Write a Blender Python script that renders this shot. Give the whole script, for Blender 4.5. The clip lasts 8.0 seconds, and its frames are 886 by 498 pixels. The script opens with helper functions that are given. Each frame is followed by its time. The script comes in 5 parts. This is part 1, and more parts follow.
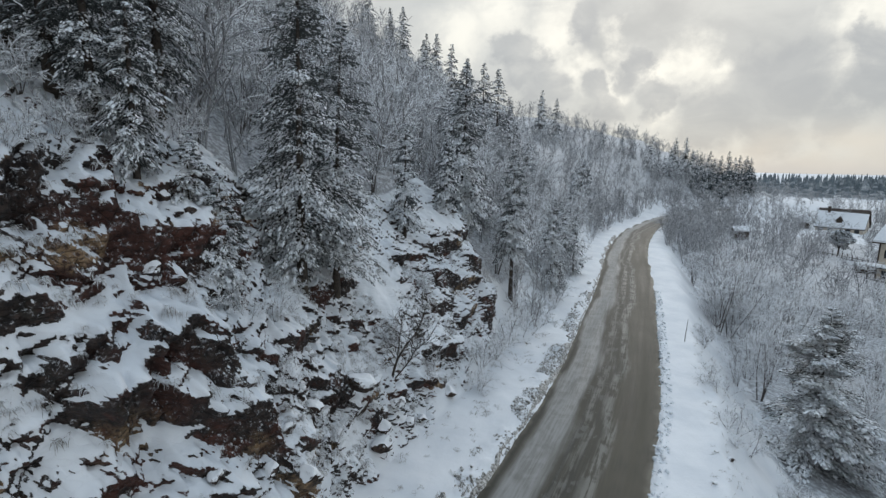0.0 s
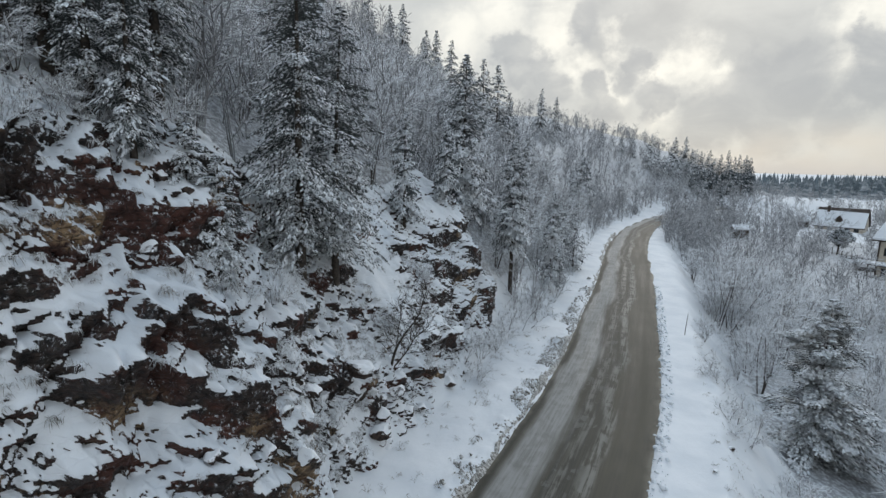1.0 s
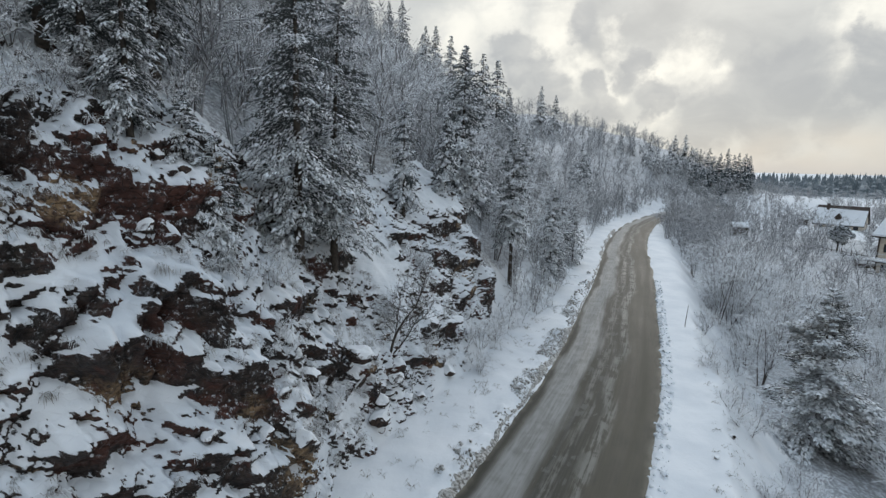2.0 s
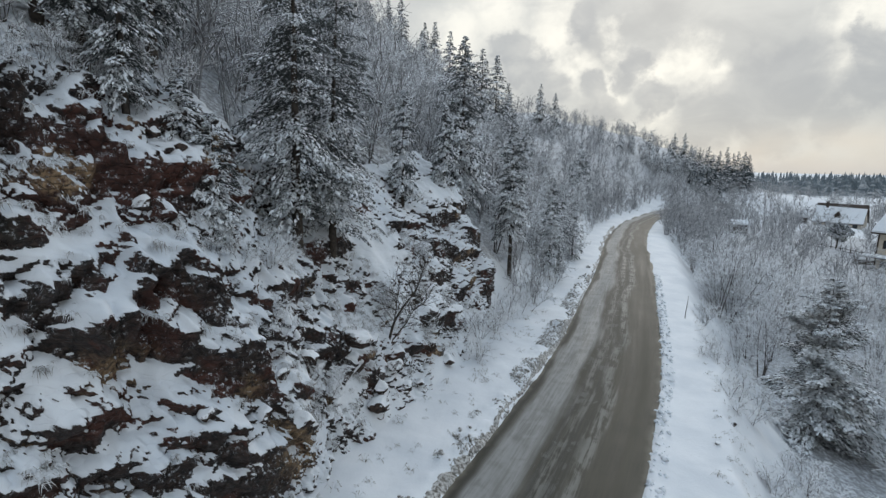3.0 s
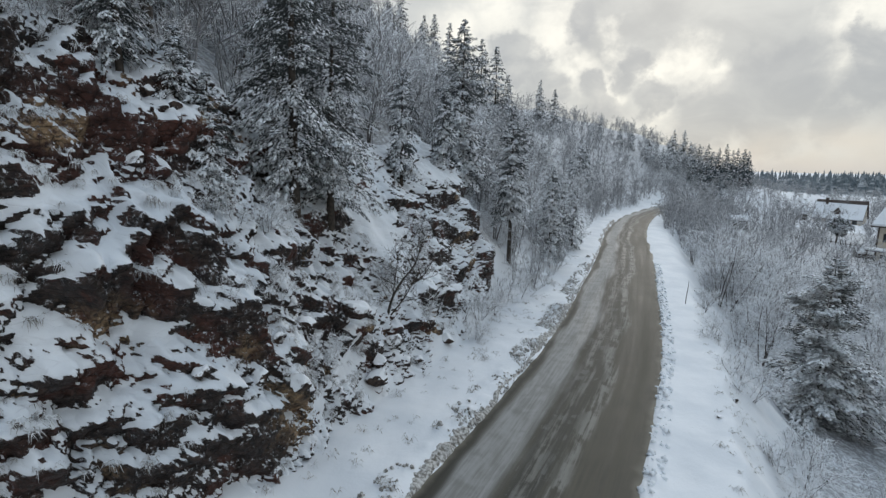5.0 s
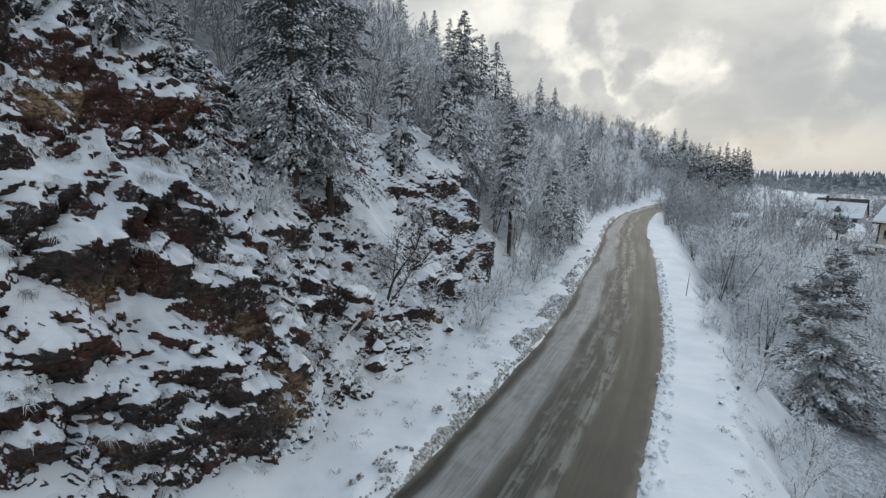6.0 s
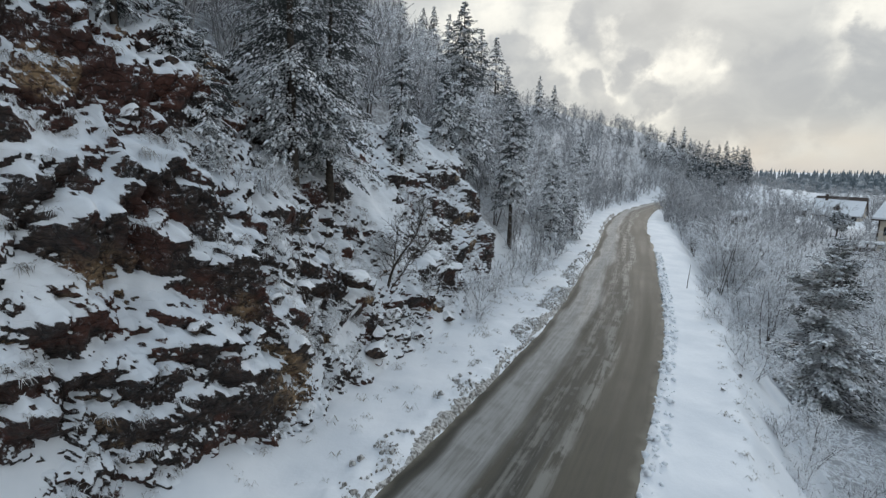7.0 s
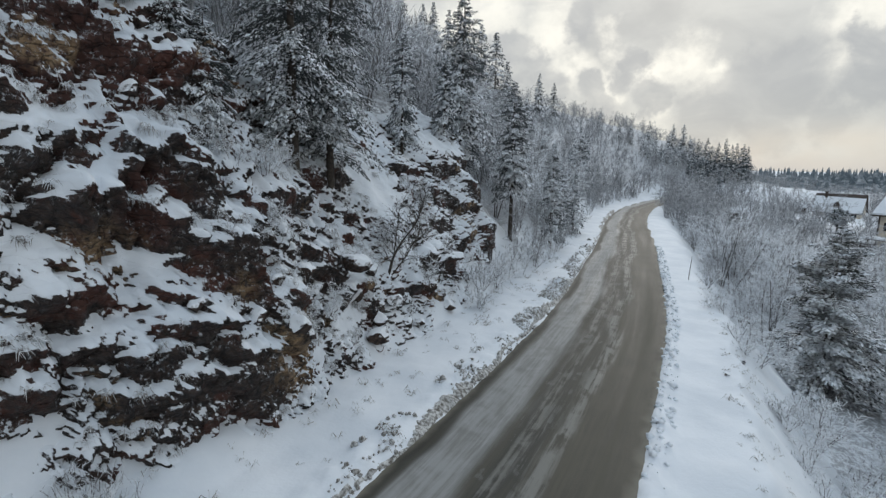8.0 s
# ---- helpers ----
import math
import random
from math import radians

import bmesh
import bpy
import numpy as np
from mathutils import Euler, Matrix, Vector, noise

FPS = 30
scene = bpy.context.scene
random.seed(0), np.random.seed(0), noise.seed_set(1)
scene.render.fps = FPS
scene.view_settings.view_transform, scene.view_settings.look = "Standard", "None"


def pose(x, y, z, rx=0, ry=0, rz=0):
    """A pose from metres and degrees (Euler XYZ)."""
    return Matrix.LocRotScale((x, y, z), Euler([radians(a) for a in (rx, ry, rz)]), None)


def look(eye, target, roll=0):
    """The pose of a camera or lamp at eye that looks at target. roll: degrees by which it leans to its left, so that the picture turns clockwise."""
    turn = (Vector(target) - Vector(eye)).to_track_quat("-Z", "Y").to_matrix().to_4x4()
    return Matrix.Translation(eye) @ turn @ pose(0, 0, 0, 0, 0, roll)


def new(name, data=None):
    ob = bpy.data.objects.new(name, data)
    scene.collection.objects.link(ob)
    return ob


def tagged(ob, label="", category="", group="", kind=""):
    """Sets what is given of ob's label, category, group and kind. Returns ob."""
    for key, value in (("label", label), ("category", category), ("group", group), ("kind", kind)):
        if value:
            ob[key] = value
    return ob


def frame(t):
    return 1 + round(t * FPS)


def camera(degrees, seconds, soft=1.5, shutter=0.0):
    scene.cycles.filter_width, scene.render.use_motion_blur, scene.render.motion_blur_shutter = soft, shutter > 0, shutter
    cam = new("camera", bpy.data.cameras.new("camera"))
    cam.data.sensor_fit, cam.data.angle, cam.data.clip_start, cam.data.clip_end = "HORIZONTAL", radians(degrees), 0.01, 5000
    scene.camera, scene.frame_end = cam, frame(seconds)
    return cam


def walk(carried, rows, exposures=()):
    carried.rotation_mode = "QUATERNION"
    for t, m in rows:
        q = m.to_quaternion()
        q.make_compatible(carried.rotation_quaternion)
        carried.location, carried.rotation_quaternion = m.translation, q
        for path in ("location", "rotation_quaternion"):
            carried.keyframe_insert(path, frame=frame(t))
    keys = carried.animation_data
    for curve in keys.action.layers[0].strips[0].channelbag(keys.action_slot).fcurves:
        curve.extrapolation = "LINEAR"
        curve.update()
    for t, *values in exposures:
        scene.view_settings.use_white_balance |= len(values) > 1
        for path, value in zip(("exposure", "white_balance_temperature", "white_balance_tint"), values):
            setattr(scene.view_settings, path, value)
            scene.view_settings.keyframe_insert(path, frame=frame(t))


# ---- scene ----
cam = camera(84.0, 8.0, soft=1.4)
PATH = [
    (0, (0.04, -0.122, 12.29), (0.01, 1.852, 11.964), 1.1),
    (0.5, (0.036, -0.093, 12.002), (0.007, 1.88, 11.676), 1.2),
    (1, (0.046, -0.089, 11.725), (0.018, 1.884, 11.4), 1.2),
    (1.5, (0.052, -0.074, 11.445), (0.025, 1.899, 11.119), 1.2),
    (3, (0.075, -0.021, 10.527), (0.052, 1.952, 10.2), 1.2),
    (3.5, (0.086, -0.018, 10.235), (0.064, 1.955, 9.908), 1.2),
    (4, (0.098, -0.013, 9.963), (0.077, 1.96, 9.635), 1.2),
    (4.5, (0.106, -0.003, 9.695), (0.085, 1.97, 9.367), 1.2),
    (6, (0.134, 0.024, 8.809), (0.113, 1.996, 8.481), 1.2),
    (6.5, (0.118, 0.046, 8.522), (0.098, 2.019, 8.194), 1.2),
    (7, (0.088, 0.063, 8.229), (0.07, 2.036, 7.901), 1.2),
    (7.5, (0.06, 0.084, 7.936), (0.043, 2.057, 7.608), 1.2),
    (8, (0.02, 0.11, 7.641), (0.004, 2.083, 7.312), 1.1),
]
walk(cam, [(t, look(eye, target, roll)) for t, eye, target, roll in PATH])

# ---- light: overcast winter afternoon, sun low behind the clouds ahead ----
SUN_AZ, SUN_EL = 22.0, 24.0


def sky_way(az, el):
    """Unit vector towards an azimuth (degrees right of +y) and elevation."""
    a, e = radians(az), radians(el)
    return Vector((math.sin(a) * math.cos(e), math.cos(a) * math.cos(e), math.sin(e)))


sun = new("sun", bpy.data.lights.new("sun", "SUN"))
sun.data.energy, sun.data.angle, sun.data.color = 0.9, radians(30), (1.0, 0.95, 0.88)
sun.matrix_world = look(sky_way(SUN_AZ, SUN_EL) * 100, (0, 0, 0))


class Nodes:
    """Short way to write node trees."""

    def __init__(self, tree):
        self.tree = tree
        tree.nodes.clear()

    def add(self, kind, **values):
        node = self.tree.nodes.new(kind)
        for key, value in values.items():
            if key.startswith("i_"):
                key = key[2:]
                socket = node.inputs[int(key)] if key.isdigit() else node.inputs[key.replace("_", " ")]
                if isinstance(value, bpy.types.NodeSocket):
                    self.tree.links.new(value, socket)
                else:
                    socket.default_value = value
            elif key == "operation":
                node.operation = value
            elif key == "use_clamp":
                node.use_clamp = value
            elif key == "interpolation_type":
                node.interpolation_type = value
            elif key == "data_type":
                node.data_type = value
            elif key == "feature":
                node.feature = value
        return node

    def math(self, op, a, b=0.0, clamp=False):
        return self.add("ShaderNodeMath", operation=op, use_clamp=clamp, i_0=a, i_1=b).outputs[0]

    def step(self, value, low, high, to_low=0.0, to_high=1.0):
        n = self.add("ShaderNodeMapRange", interpolation_type="SMOOTHSTEP", i_Value=value, i_From_Min=low, i_From_Max=high, i_To_Min=to_low, i_To_Max=to_high)
        return n.outputs[0]

    def mix(self, fac, a, b):
        def col(c):
            return (*c, 1.0) if isinstance(c, tuple) and len(c) == 3 else c
        n = self.add("ShaderNodeMix", data_type="RGBA")
        for index, value in ((0, fac), (6, col(a)), (7, col(b))):
            if isinstance(value, bpy.types.NodeSocket):
                self.tree.links.new(value, n.inputs[index])
            else:
                n.inputs[index].default_value = value
        return n.outputs[2]

    def noise(self, vector, scale, detail=4.0, rough=0.55, distortion=0.0):
        return self.add("ShaderNodeTexNoise", i_Vector=vector, i_Scale=scale, i_Detail=detail, i_Roughness=rough, i_Distortion=distortion).outputs[0]


world = bpy.data.worlds.new("overcast")
scene.world = world
world.use_nodes = True
w = Nodes(world.node_tree)
way = w.add("ShaderNodeTexCoord").outputs["Generated"]
sky = w.add("ShaderNodeTexSky")
sky.sky_type, sky.sun_disc, sky.sun_elevation, sky.sun_rotation = "NISHITA", False, radians(SUN_EL), radians(SUN_AZ)
clear = w.mix(1.0, sky.outputs[0], (0.1, 0.1, 0.1))
clear.node.blend_type = "MULTIPLY"
wobble = w.add("ShaderNodeTexNoise", i_Vector=way, i_Scale=9.0, i_Detail=6.0, i_Roughness=0.55).outputs[1]
bent = w.add("ShaderNodeVectorMath", operation="MULTIPLY_ADD", i_0=wobble, i_1=(0.11, 0.11, 0.11), i_2=way).outputs[0]
bent = w.add("ShaderNodeVectorMath", operation="SUBTRACT", i_0=bent, i_1=(0.055, 0.055, 0.055)).outputs[0]
flat = w.add("ShaderNodeVectorMath", operation="MULTIPLY", i_0=way, i_1=(1.0, 1.0, 1.8)).outputs[0]
height = w.add("ShaderNodeSeparateXYZ", i_0=way).outputs[2]


billow = w.math("MULTIPLY", w.math("SUBTRACT", w.noise(way, 24.0, 5.0, 0.6), 0.5), 0.07)


def patch(az, el, radius, soft):
    """A soft round patch of the sky: 1 inside, 0 outside."""
    d = w.add("ShaderNodeVectorMath", operation="DISTANCE", i_0=bent, i_1=sky_way(az, el)).outputs["Value"]
    d = w.math("ADD", d, billow)
    return w.step(d, radius + soft, max(radius - soft, 0.0), 0.0, 1.0)


def joined(patches):
    total = patches[0]
    for p in patches[1:]:
        total = w.math("MAXIMUM", total, p)
    return total


# breaks in the cloud, then the darker cloud in front of them
BREAKS = [(10.8, 14.1, 0.045), (9.3, 12.3, 0.04), (14.2, 11.3, 0.03), (12.4, 10.1, 0.032), (16.5, 9.4, 0.03), (17.2, 12.7, 0.022), (24.4, 10.6, 0.03), (26.5, 10.2, 0.018), (21.9, 9.8, 0.028), (26.0, 8.4, 0.028), (22.4, 5.7, 0.02), (39.5, 13.2, 0.045), (37.0, 12.4, 0.035), (36.8, 9.7, 0.024), (4.8, 16.6, 0.05), (0.5, 14.0, 0.05), (17.9, 7.5, 0.022)]
PUFFS = [(6.8, 12.6, 0.036), (8.4, 10.5, 0.04), (10.2, 8.3, 0.045), (14.8, 9.2, 0.028), (16.4, 6.7, 0.035), (19.6, 11.4, 0.026), (18.7, 9.9, 0.028), (21.6, 7.1, 0.036), (26.3, 5.4, 0.06), (30.0, 7.6, 0.062), (31.8, 4.7, 0.055), (33.0, 8.8, 0.055), (38.2, 10.6, 0.036), (39.2, 8.0, 0.045), (36.8, 5.3, 0.045), (14.3, 14.6, 0.03), (32.4, 6.6, 0.07), (28.2, 6.6, 0.05)]
broken = w.noise(flat, 3.2, 6.0, 0.55, 0.4)
wisps = w.noise(flat, 9.0, 6.0, 0.6, 0.6)
cover = w.mix(w.step(w.math("ADD", w.math("MULTIPLY", broken, 0.75), w.math("MULTIPLY", wisps, 0.25)), 0.36, 0.64), (0.555, 0.575, 0.575), (0.745, 0.76, 0.735))
bright = joined([patch(az, el, r, r * 0.95) for az, el, r in BREAKS])
cover = w.mix(w.math("MULTIPLY", bright, w.step(wisps, 0.30, 0.55, 0.6, 1.0)), cover, (1.12, 1.10, 1.0))
dark = joined([patch(az, el, r, r * 0.34) for az, el, r in PUFFS])
cover = w.mix(w.math("MULTIPLY", dark, w.step(wisps, 0.30, 0.65, 0.92, 0.62)), cover, (0.475, 0.50, 0.52))
low = w.math("MULTIPLY", w.step(height, 0.10, 0.02), w.step(w.noise(flat, 4.0, 3.0), 0.3, 0.55))
cover = w.mix(w.math("MULTIPLY", low, patch(38.5, 3.0, 0.12, 0.12)), cover, (0.80, 0.74, 0.655))
haze = w.step(height, 0.035, -0.01)
cover = w.mix(haze, cover, (0.60, 0.62, 0.63))
# an overcast sky is brighter overhead
gain = w.step(height, 0.25, 0.95)
gain = w.mix(gain, (1.0, 1.0, 1.0), (1.20, 1.41, 1.69))
cover = w.mix(1.0, cover, gain)
cover.node.blend_type = "MULTIPLY"
final = w.mix(0.94, clear, cover)
back = w.add("ShaderNodeBackground", i_Color=final, i_Strength=0.9)
w.add("ShaderNodeOutputWorld", i_Surface=back.outputs[0])
scene.view_settings.exposure = 0.0

# ---- materials ----
def material(name):
    m = bpy.data.materials.new(name)
    m.use_nodes = True
    return m, Nodes(m.node_tree)


def finish(n, color, rough, bump=None, strength=0.3, distance=0.05, specular=0.3, sub=0.0):
    b = n.add("ShaderNodeBsdfPrincipled", i_Base_Color=color, i_Roughness=rough)
    b.inputs["Specular IOR Level"].default_value = specular
    if sub:
        b.inputs["Subsurface Weight"].default_value = sub
        b.inputs["Subsurface Radius"].default_value = (0.02, 0.03, 0.04)
    if bump is not None:
        n.tree.links.new(n.add("ShaderNodeBump", i_Height=bump, i_Strength=strength, i_Distance=distance).outputs[0], b.inputs["Normal"])
    n.add("ShaderNodeOutputMaterial", i_Surface=b.outputs[0])


def places(n):
    return n.add("ShaderNodeTexCoord").outputs["Object"]


def up(n):
    geo = n.add("ShaderNodeNewGeometry")
    return n.add("ShaderNodeSeparateXYZ", i_0=geo.outputs["Normal"]).outputs[2], geo


SNOW = (0.765, 0.790, 0.825)
SNOW_OLD = (0.66, 0.70, 0.75)


def snow_color(n, p, old=SNOW_OLD, fresh=SNOW):
    return n.mix(n.step(n.noise(p, 0.35, 5.0), 0.35, 0.65), old, fresh)


def make_ground(name, floor):
    """Snow; floor: how much brush and litter shows through it, as under trees."""
    m, n = material(name)
    p = places(n)
    color = snow_color(n, p, (0.645, 0.68, 0.725), (0.745, 0.77, 0.805))
    if floor:
        litter = n.step(n.noise(p, 3.4, 8.0, 0.78), 0.40, 0.56)
        color = n.mix(n.math("MULTIPLY", litter, floor), color, (0.205, 0.204, 0.212))
    fine = n.math("MULTIPLY", n.step(n.noise(p, 9.0, 5.0, 0.7), 0.62, 0.70), n.step(n.noise(p, 0.7, 3.0), 0.55, 0.7))
    color = n.mix(n.math("MULTIPLY", fine, 0.4), color, (0.25, 0.235, 0.215))
    relief = n.math("ADD", n.noise(p, 1.6, 6.0, 0.55), n.math("MULTIPLY", n.noise(p, 14.0, 4.0), 0.2))
    finish(n, color, 0.75, relief, 0.16, 0.2, 0.25)
    return m


def make_rock():
    m, n = material("snowy_rock")
    p = places(n)
    z, _ = up(n)
    stain = n.noise(p, 0.55, 6.0, 0.6, 0.6)
    grain = n.noise(p, 5.0, 8.0, 0.68)
    long = n.add("ShaderNodeVectorMath", operation="MULTIPLY", i_0=p, i_1=(1.0, 1.0, 2.6)).outputs[0]
    cracks = n.add("ShaderNodeTexVoronoi", feature="DISTANCE_TO_EDGE", i_Vector=n.add("ShaderNodeVectorMath", operation="MULTIPLY_ADD", i_0=n.add("ShaderNodeTexNoise", i_Vector=p, i_Scale=2.0, i_Detail=4.0).outputs[1], i_1=(0.5, 0.5, 0.5), i_2=long).outputs[0], i_Scale=1.9).outputs[0]
    color = n.mix(n.step(grain, 0.35, 0.68), (0.016, 0.014, 0.014), (0.062, 0.043, 0.036))
    color = n.mix(n.math("MULTIPLY", n.step(stain, 0.50, 0.62), 0.8), color, (0.095, 0.036, 0.025))
    rust = 0.0
    for spot, size in (((-8.6, 12.4, 9.9), 2.3), ((-5.0, 18.9, 6.7), 1.1), ((-7.2, 12.0, 6.6), 1.1), ((-6.0, 12.9, 4.6), 0.9)):
        far_off = n.add("ShaderNodeVectorMath", operation="DISTANCE", i_0=p, i_1=spot).outputs["Value"]
        far_off = n.math("ADD", far_off, n.math("MULTIPLY", n.math("SUBTRACT", stain, 0.5), 2.2))
        rust = n.math("MAXIMUM", rust, n.step(far_off, size, size * 0.4))
    color = n.mix(n.math("MULTIPLY", rust, n.step(grain, 0.3, 0.65, 0.35, 0.8)), color, (0.078, 0.030, 0.022))
    ochre = n.step(n.noise(p, 0.42, 4.0, 0.6), 0.60, 0.68)
    for spot, size in (((-8.0, 10.9, 5.5), 1.0), ((-9.2, 11.8, 10.2), 0.6), ((-5.1, 13.3, 2.4), 1.2), ((-5.6, 12.9, 4.4), 0.8), ((3.0, 33.4, 2.4), 0.8), ((-4.2, 13.9, 1.6), 1.1), ((-3.9, 14.6, 3.2), 0.8)):
        far_off = n.add("ShaderNodeVectorMath", operation="DISTANCE", i_0=p, i_1=spot).outputs["Value"]
        far_off = n.math("ADD", far_off, n.math("MULTIPLY", n.math("SUBTRACT", stain, 0.5), 1.8))
        ochre = n.math("MAXIMUM", ochre, n.step(far_off, size, size * 0.35))
    ochre = n.math("MULTIPLY", ochre, n.step(grain, 0.36, 0.58))
    color = n.mix(n.math("MULTIPLY", ochre, 0.9), color, (0.33, 0.225, 0.13))
    color = n.mix(n.step(cracks, 0.035, 0.0, 0.0, 0.85), color, (0.018, 0.015, 0.014))
    moss = n.step(n.noise(p, 1.3, 5.0), 0.58, 0.72, 0.0, 0.3)
    color = n.mix(moss, color, (0.030, 0.031, 0.020))
    # snow lies where it settled, with a ragged edge
    cover = n.add("ShaderNodeAttribute")
    cover.attribute_name = "snow"
    edge = n.math("ADD", n.math("MULTIPLY", n.math("SUBTRACT", n.noise(p, 3.6, 7.0, 0.68), 0.5), 0.65), n.math("MULTIPLY", n.math("SUBTRACT", n.noise(p, 21.0, 5.0, 0.75), 0.5), 1.1))
    lying = n.step(n.math("ADD", cover.outputs["Fac"], edge), 0.42, 0.58)
    dust = n.math("MULTIPLY", n.step(n.noise(p, 8.0, 9.0, 0.78), 0.53, 0.62), n.step(z, -0.3, 0.35, 0.05, 0.95))
    color = n.mix(n.math("MAXIMUM", lying, dust), color, snow_color(n, p))
    relief = n.math("ADD", n.math("MULTIPLY", grain, 1.0), n.math("MULTIPLY", n.step(cracks, 0.0, 0.10), 0.5))
    relief = n.math("ADD", n.math("MULTIPLY", relief, n.math("SUBTRACT", 1.0, n.math("MULTIPLY", lying, 0.85))), lying)
    finish(n, color, n.step(lying, 0.0, 1.0, 0.62, 0.78), relief, 0.8, 0.12, 0.3)
    return m


def make_road():
    """Wet asphalt with slush, worn by wheels along the road (u across, v along, in metres)."""
    m, n = material("slushy_asphalt")
    uv = n.add("ShaderNodeUVMap").outputs[0]
    p = places(n)
    across = n.add("ShaderNodeSeparateXYZ", i_0=uv).outputs[0]
    drift = n.math("MULTIPLY", n.math("SUBTRACT", n.noise(uv, 0.09, 3.0), 0.5), 2.0)
    a = n.math("ADD", across, drift)
    streaky = n.add("ShaderNodeVectorMath", operation="MULTIPLY", i_0=uv, i_1=(2.0, 0.07, 1.0)).outputs[0]
    fine = n.add("ShaderNodeVectorMath", operation="MULTIPLY", i_0=uv, i_1=(9.0, 0.45, 1.0)).outputs[0]
    streak = n.noise(streaky, 1.0, 6.0, 0.6, 0.3)
    thin = n.noise(fine, 1.0, 4.0, 0.6)
    patches = n.noise(uv, 0.9, 7.0, 0.62, 0.5)

    def band(center, width):
        return n.step(n.math("ABSOLUTE", n.math("SUBTRACT", a, center)), width, width * 0.25)

    color = n.mix(n.math("ADD", n.math("MULTIPLY", n.step(streak, 0.36, 0.62), 0.7), n.math("MULTIPLY", n.step(thin, 0.3, 0.7), 0.3)), (0.056, 0.053, 0.045), (0.104, 0.096, 0.077))
    color = n.mix(n.step(n.noise(p, 0.35, 4.0), 0.4, 0.65, 0.0, 0.6), color, (0.098, 0.090, 0.072))
    middle = n.math("MULTIPLY", band(0.0, 1.25), n.step(streak, 0.30, 0.62, 1.0, 0.35))
    color = n.mix(middle, color, (0.043, 0.044, 0.041))
    rough_edge = n.math("ADD", n.math("MULTIPLY", n.math("SUBTRACT", streak, 0.5), 1.1), n.math("MULTIPLY", n.math("SUBTRACT", patches, 0.5), 0.5))
    left_band = n.step(n.math("ADD", n.math("ABSOLUTE", n.math("SUBTRACT", a, 1.6)), rough_edge), 1.12, 0.45)
    slush = n.math("MULTIPLY", left_band, n.step(n.math("ADD", n.math("MULTIPLY", thin, 0.5), n.math("MULTIPLY", patches, 0.5)), 0.36, 0.60, 0.55, 1.0))
    color = n.mix(n.math("MULTIPLY", slush, 0.9), color, (0.305, 0.308, 0.305))
    ridge = n.step(n.math("ADD", n.math("ABSOLUTE", n.math("ADD", a, 0.75)), rough_edge), 0.42, 0.12)
    second = n.step(n.math("ADD", n.math("ABSOLUTE", n.math("SUBTRACT", a, 0.12)), rough_edge), 0.30, 0.06)
    ridge = n.math("MAXIMUM", ridge, n.math("MULTIPLY", second, 0.7))
    ridge = n.math("MULTIPLY", ridge, n.step(n.math("ADD", n.math("MULTIPLY", thin, 0.5), n.math("MULTIPLY", patches, 0.5)), 0.42, 0.56))
    color = n.mix(n.math("MULTIPLY", ridge, 0.8), color, (0.225, 0.222, 0.205))
    ice = n.math("MULTIPLY", n.step(patches, 0.54, 0.60), n.step(thin, 0.42, 0.55))
    ice = n.math("MULTIPLY", ice, n.step(n.math("ABSOLUTE", n.math("SUBTRACT", a, 0.15)), 1.0, 0.25))
    color = n.mix(n.math("MULTIPLY", ice, 0.55), color, (0.155, 0.157, 0.150))
    wheel = n.math("MULTIPLY", band(2.62, 0.36), n.step(streak, 0.3, 0.7, 0.9, 0.5))
    color = n.mix(wheel, color, (0.036, 0.035, 0.030))
    edge = n.step(n.math("ADD", n.math("ABSOLUTE", n.math("ADD", across, 0.1)), n.math("MULTIPLY", patches, 0.5)), 2.85, 3.3)
    color = n.mix(n.math("MULTIPLY", edge, 0.65), color, (0.26, 0.24, 0.20))
    relief = n.math("ADD", n.noise(p, 30.0, 3.0), n.math("MULTIPLY", slush, 1.2))
    finish(n, color, n.step(streak, 0.3, 0.7, 0.55, 0.72), relief, 0.25, 0.02, 0.10)
    return m


def make_laden(name, dark, light, threshold, spread, patchy=0.35, soft=0.08, bright=1.0):
    """Bark or needles below, snow on what faces up."""
    m, n = material(name)
    p = places(n)
    z, geo = up(n)
    island = geo.outputs["Random Per Island"]
    grain = n.noise(p, 7.0, 3.0)
    under = n.mix(n.step(grain, 0.3, 0.7), dark, light)
    reach = n.math("ADD", n.math("MULTIPLY", n.math("SUBTRACT", island, 0.5), spread), n.math("MULTIPLY", n.math("SUBTRACT", n.noise(p, 1.7, 3.0), 0.5), patchy))
    lying = n.step(n.math("ADD", z, reach), threshold - soft, threshold + soft)
    color = n.mix(lying, under, n.mix(island, (0.74 * bright, 0.77 * bright, 0.81 * bright), (0.83 * bright, 0.85 * bright, 0.88 * bright)))
    finish(n, color, 0.8, None, 0, 0, 0.2)
    return m


def make_plain(name, low, high, scale, rough=0.8, bump=0.3, dist=0.02):
    m, n = material(name)
    p = places(n)
    g = n.noise(p, scale, 6.0, 0.6)
    finish(n, n.mix(n.step(g, 0.32, 0.68), low, high), rough, g, bump, dist)
    return m


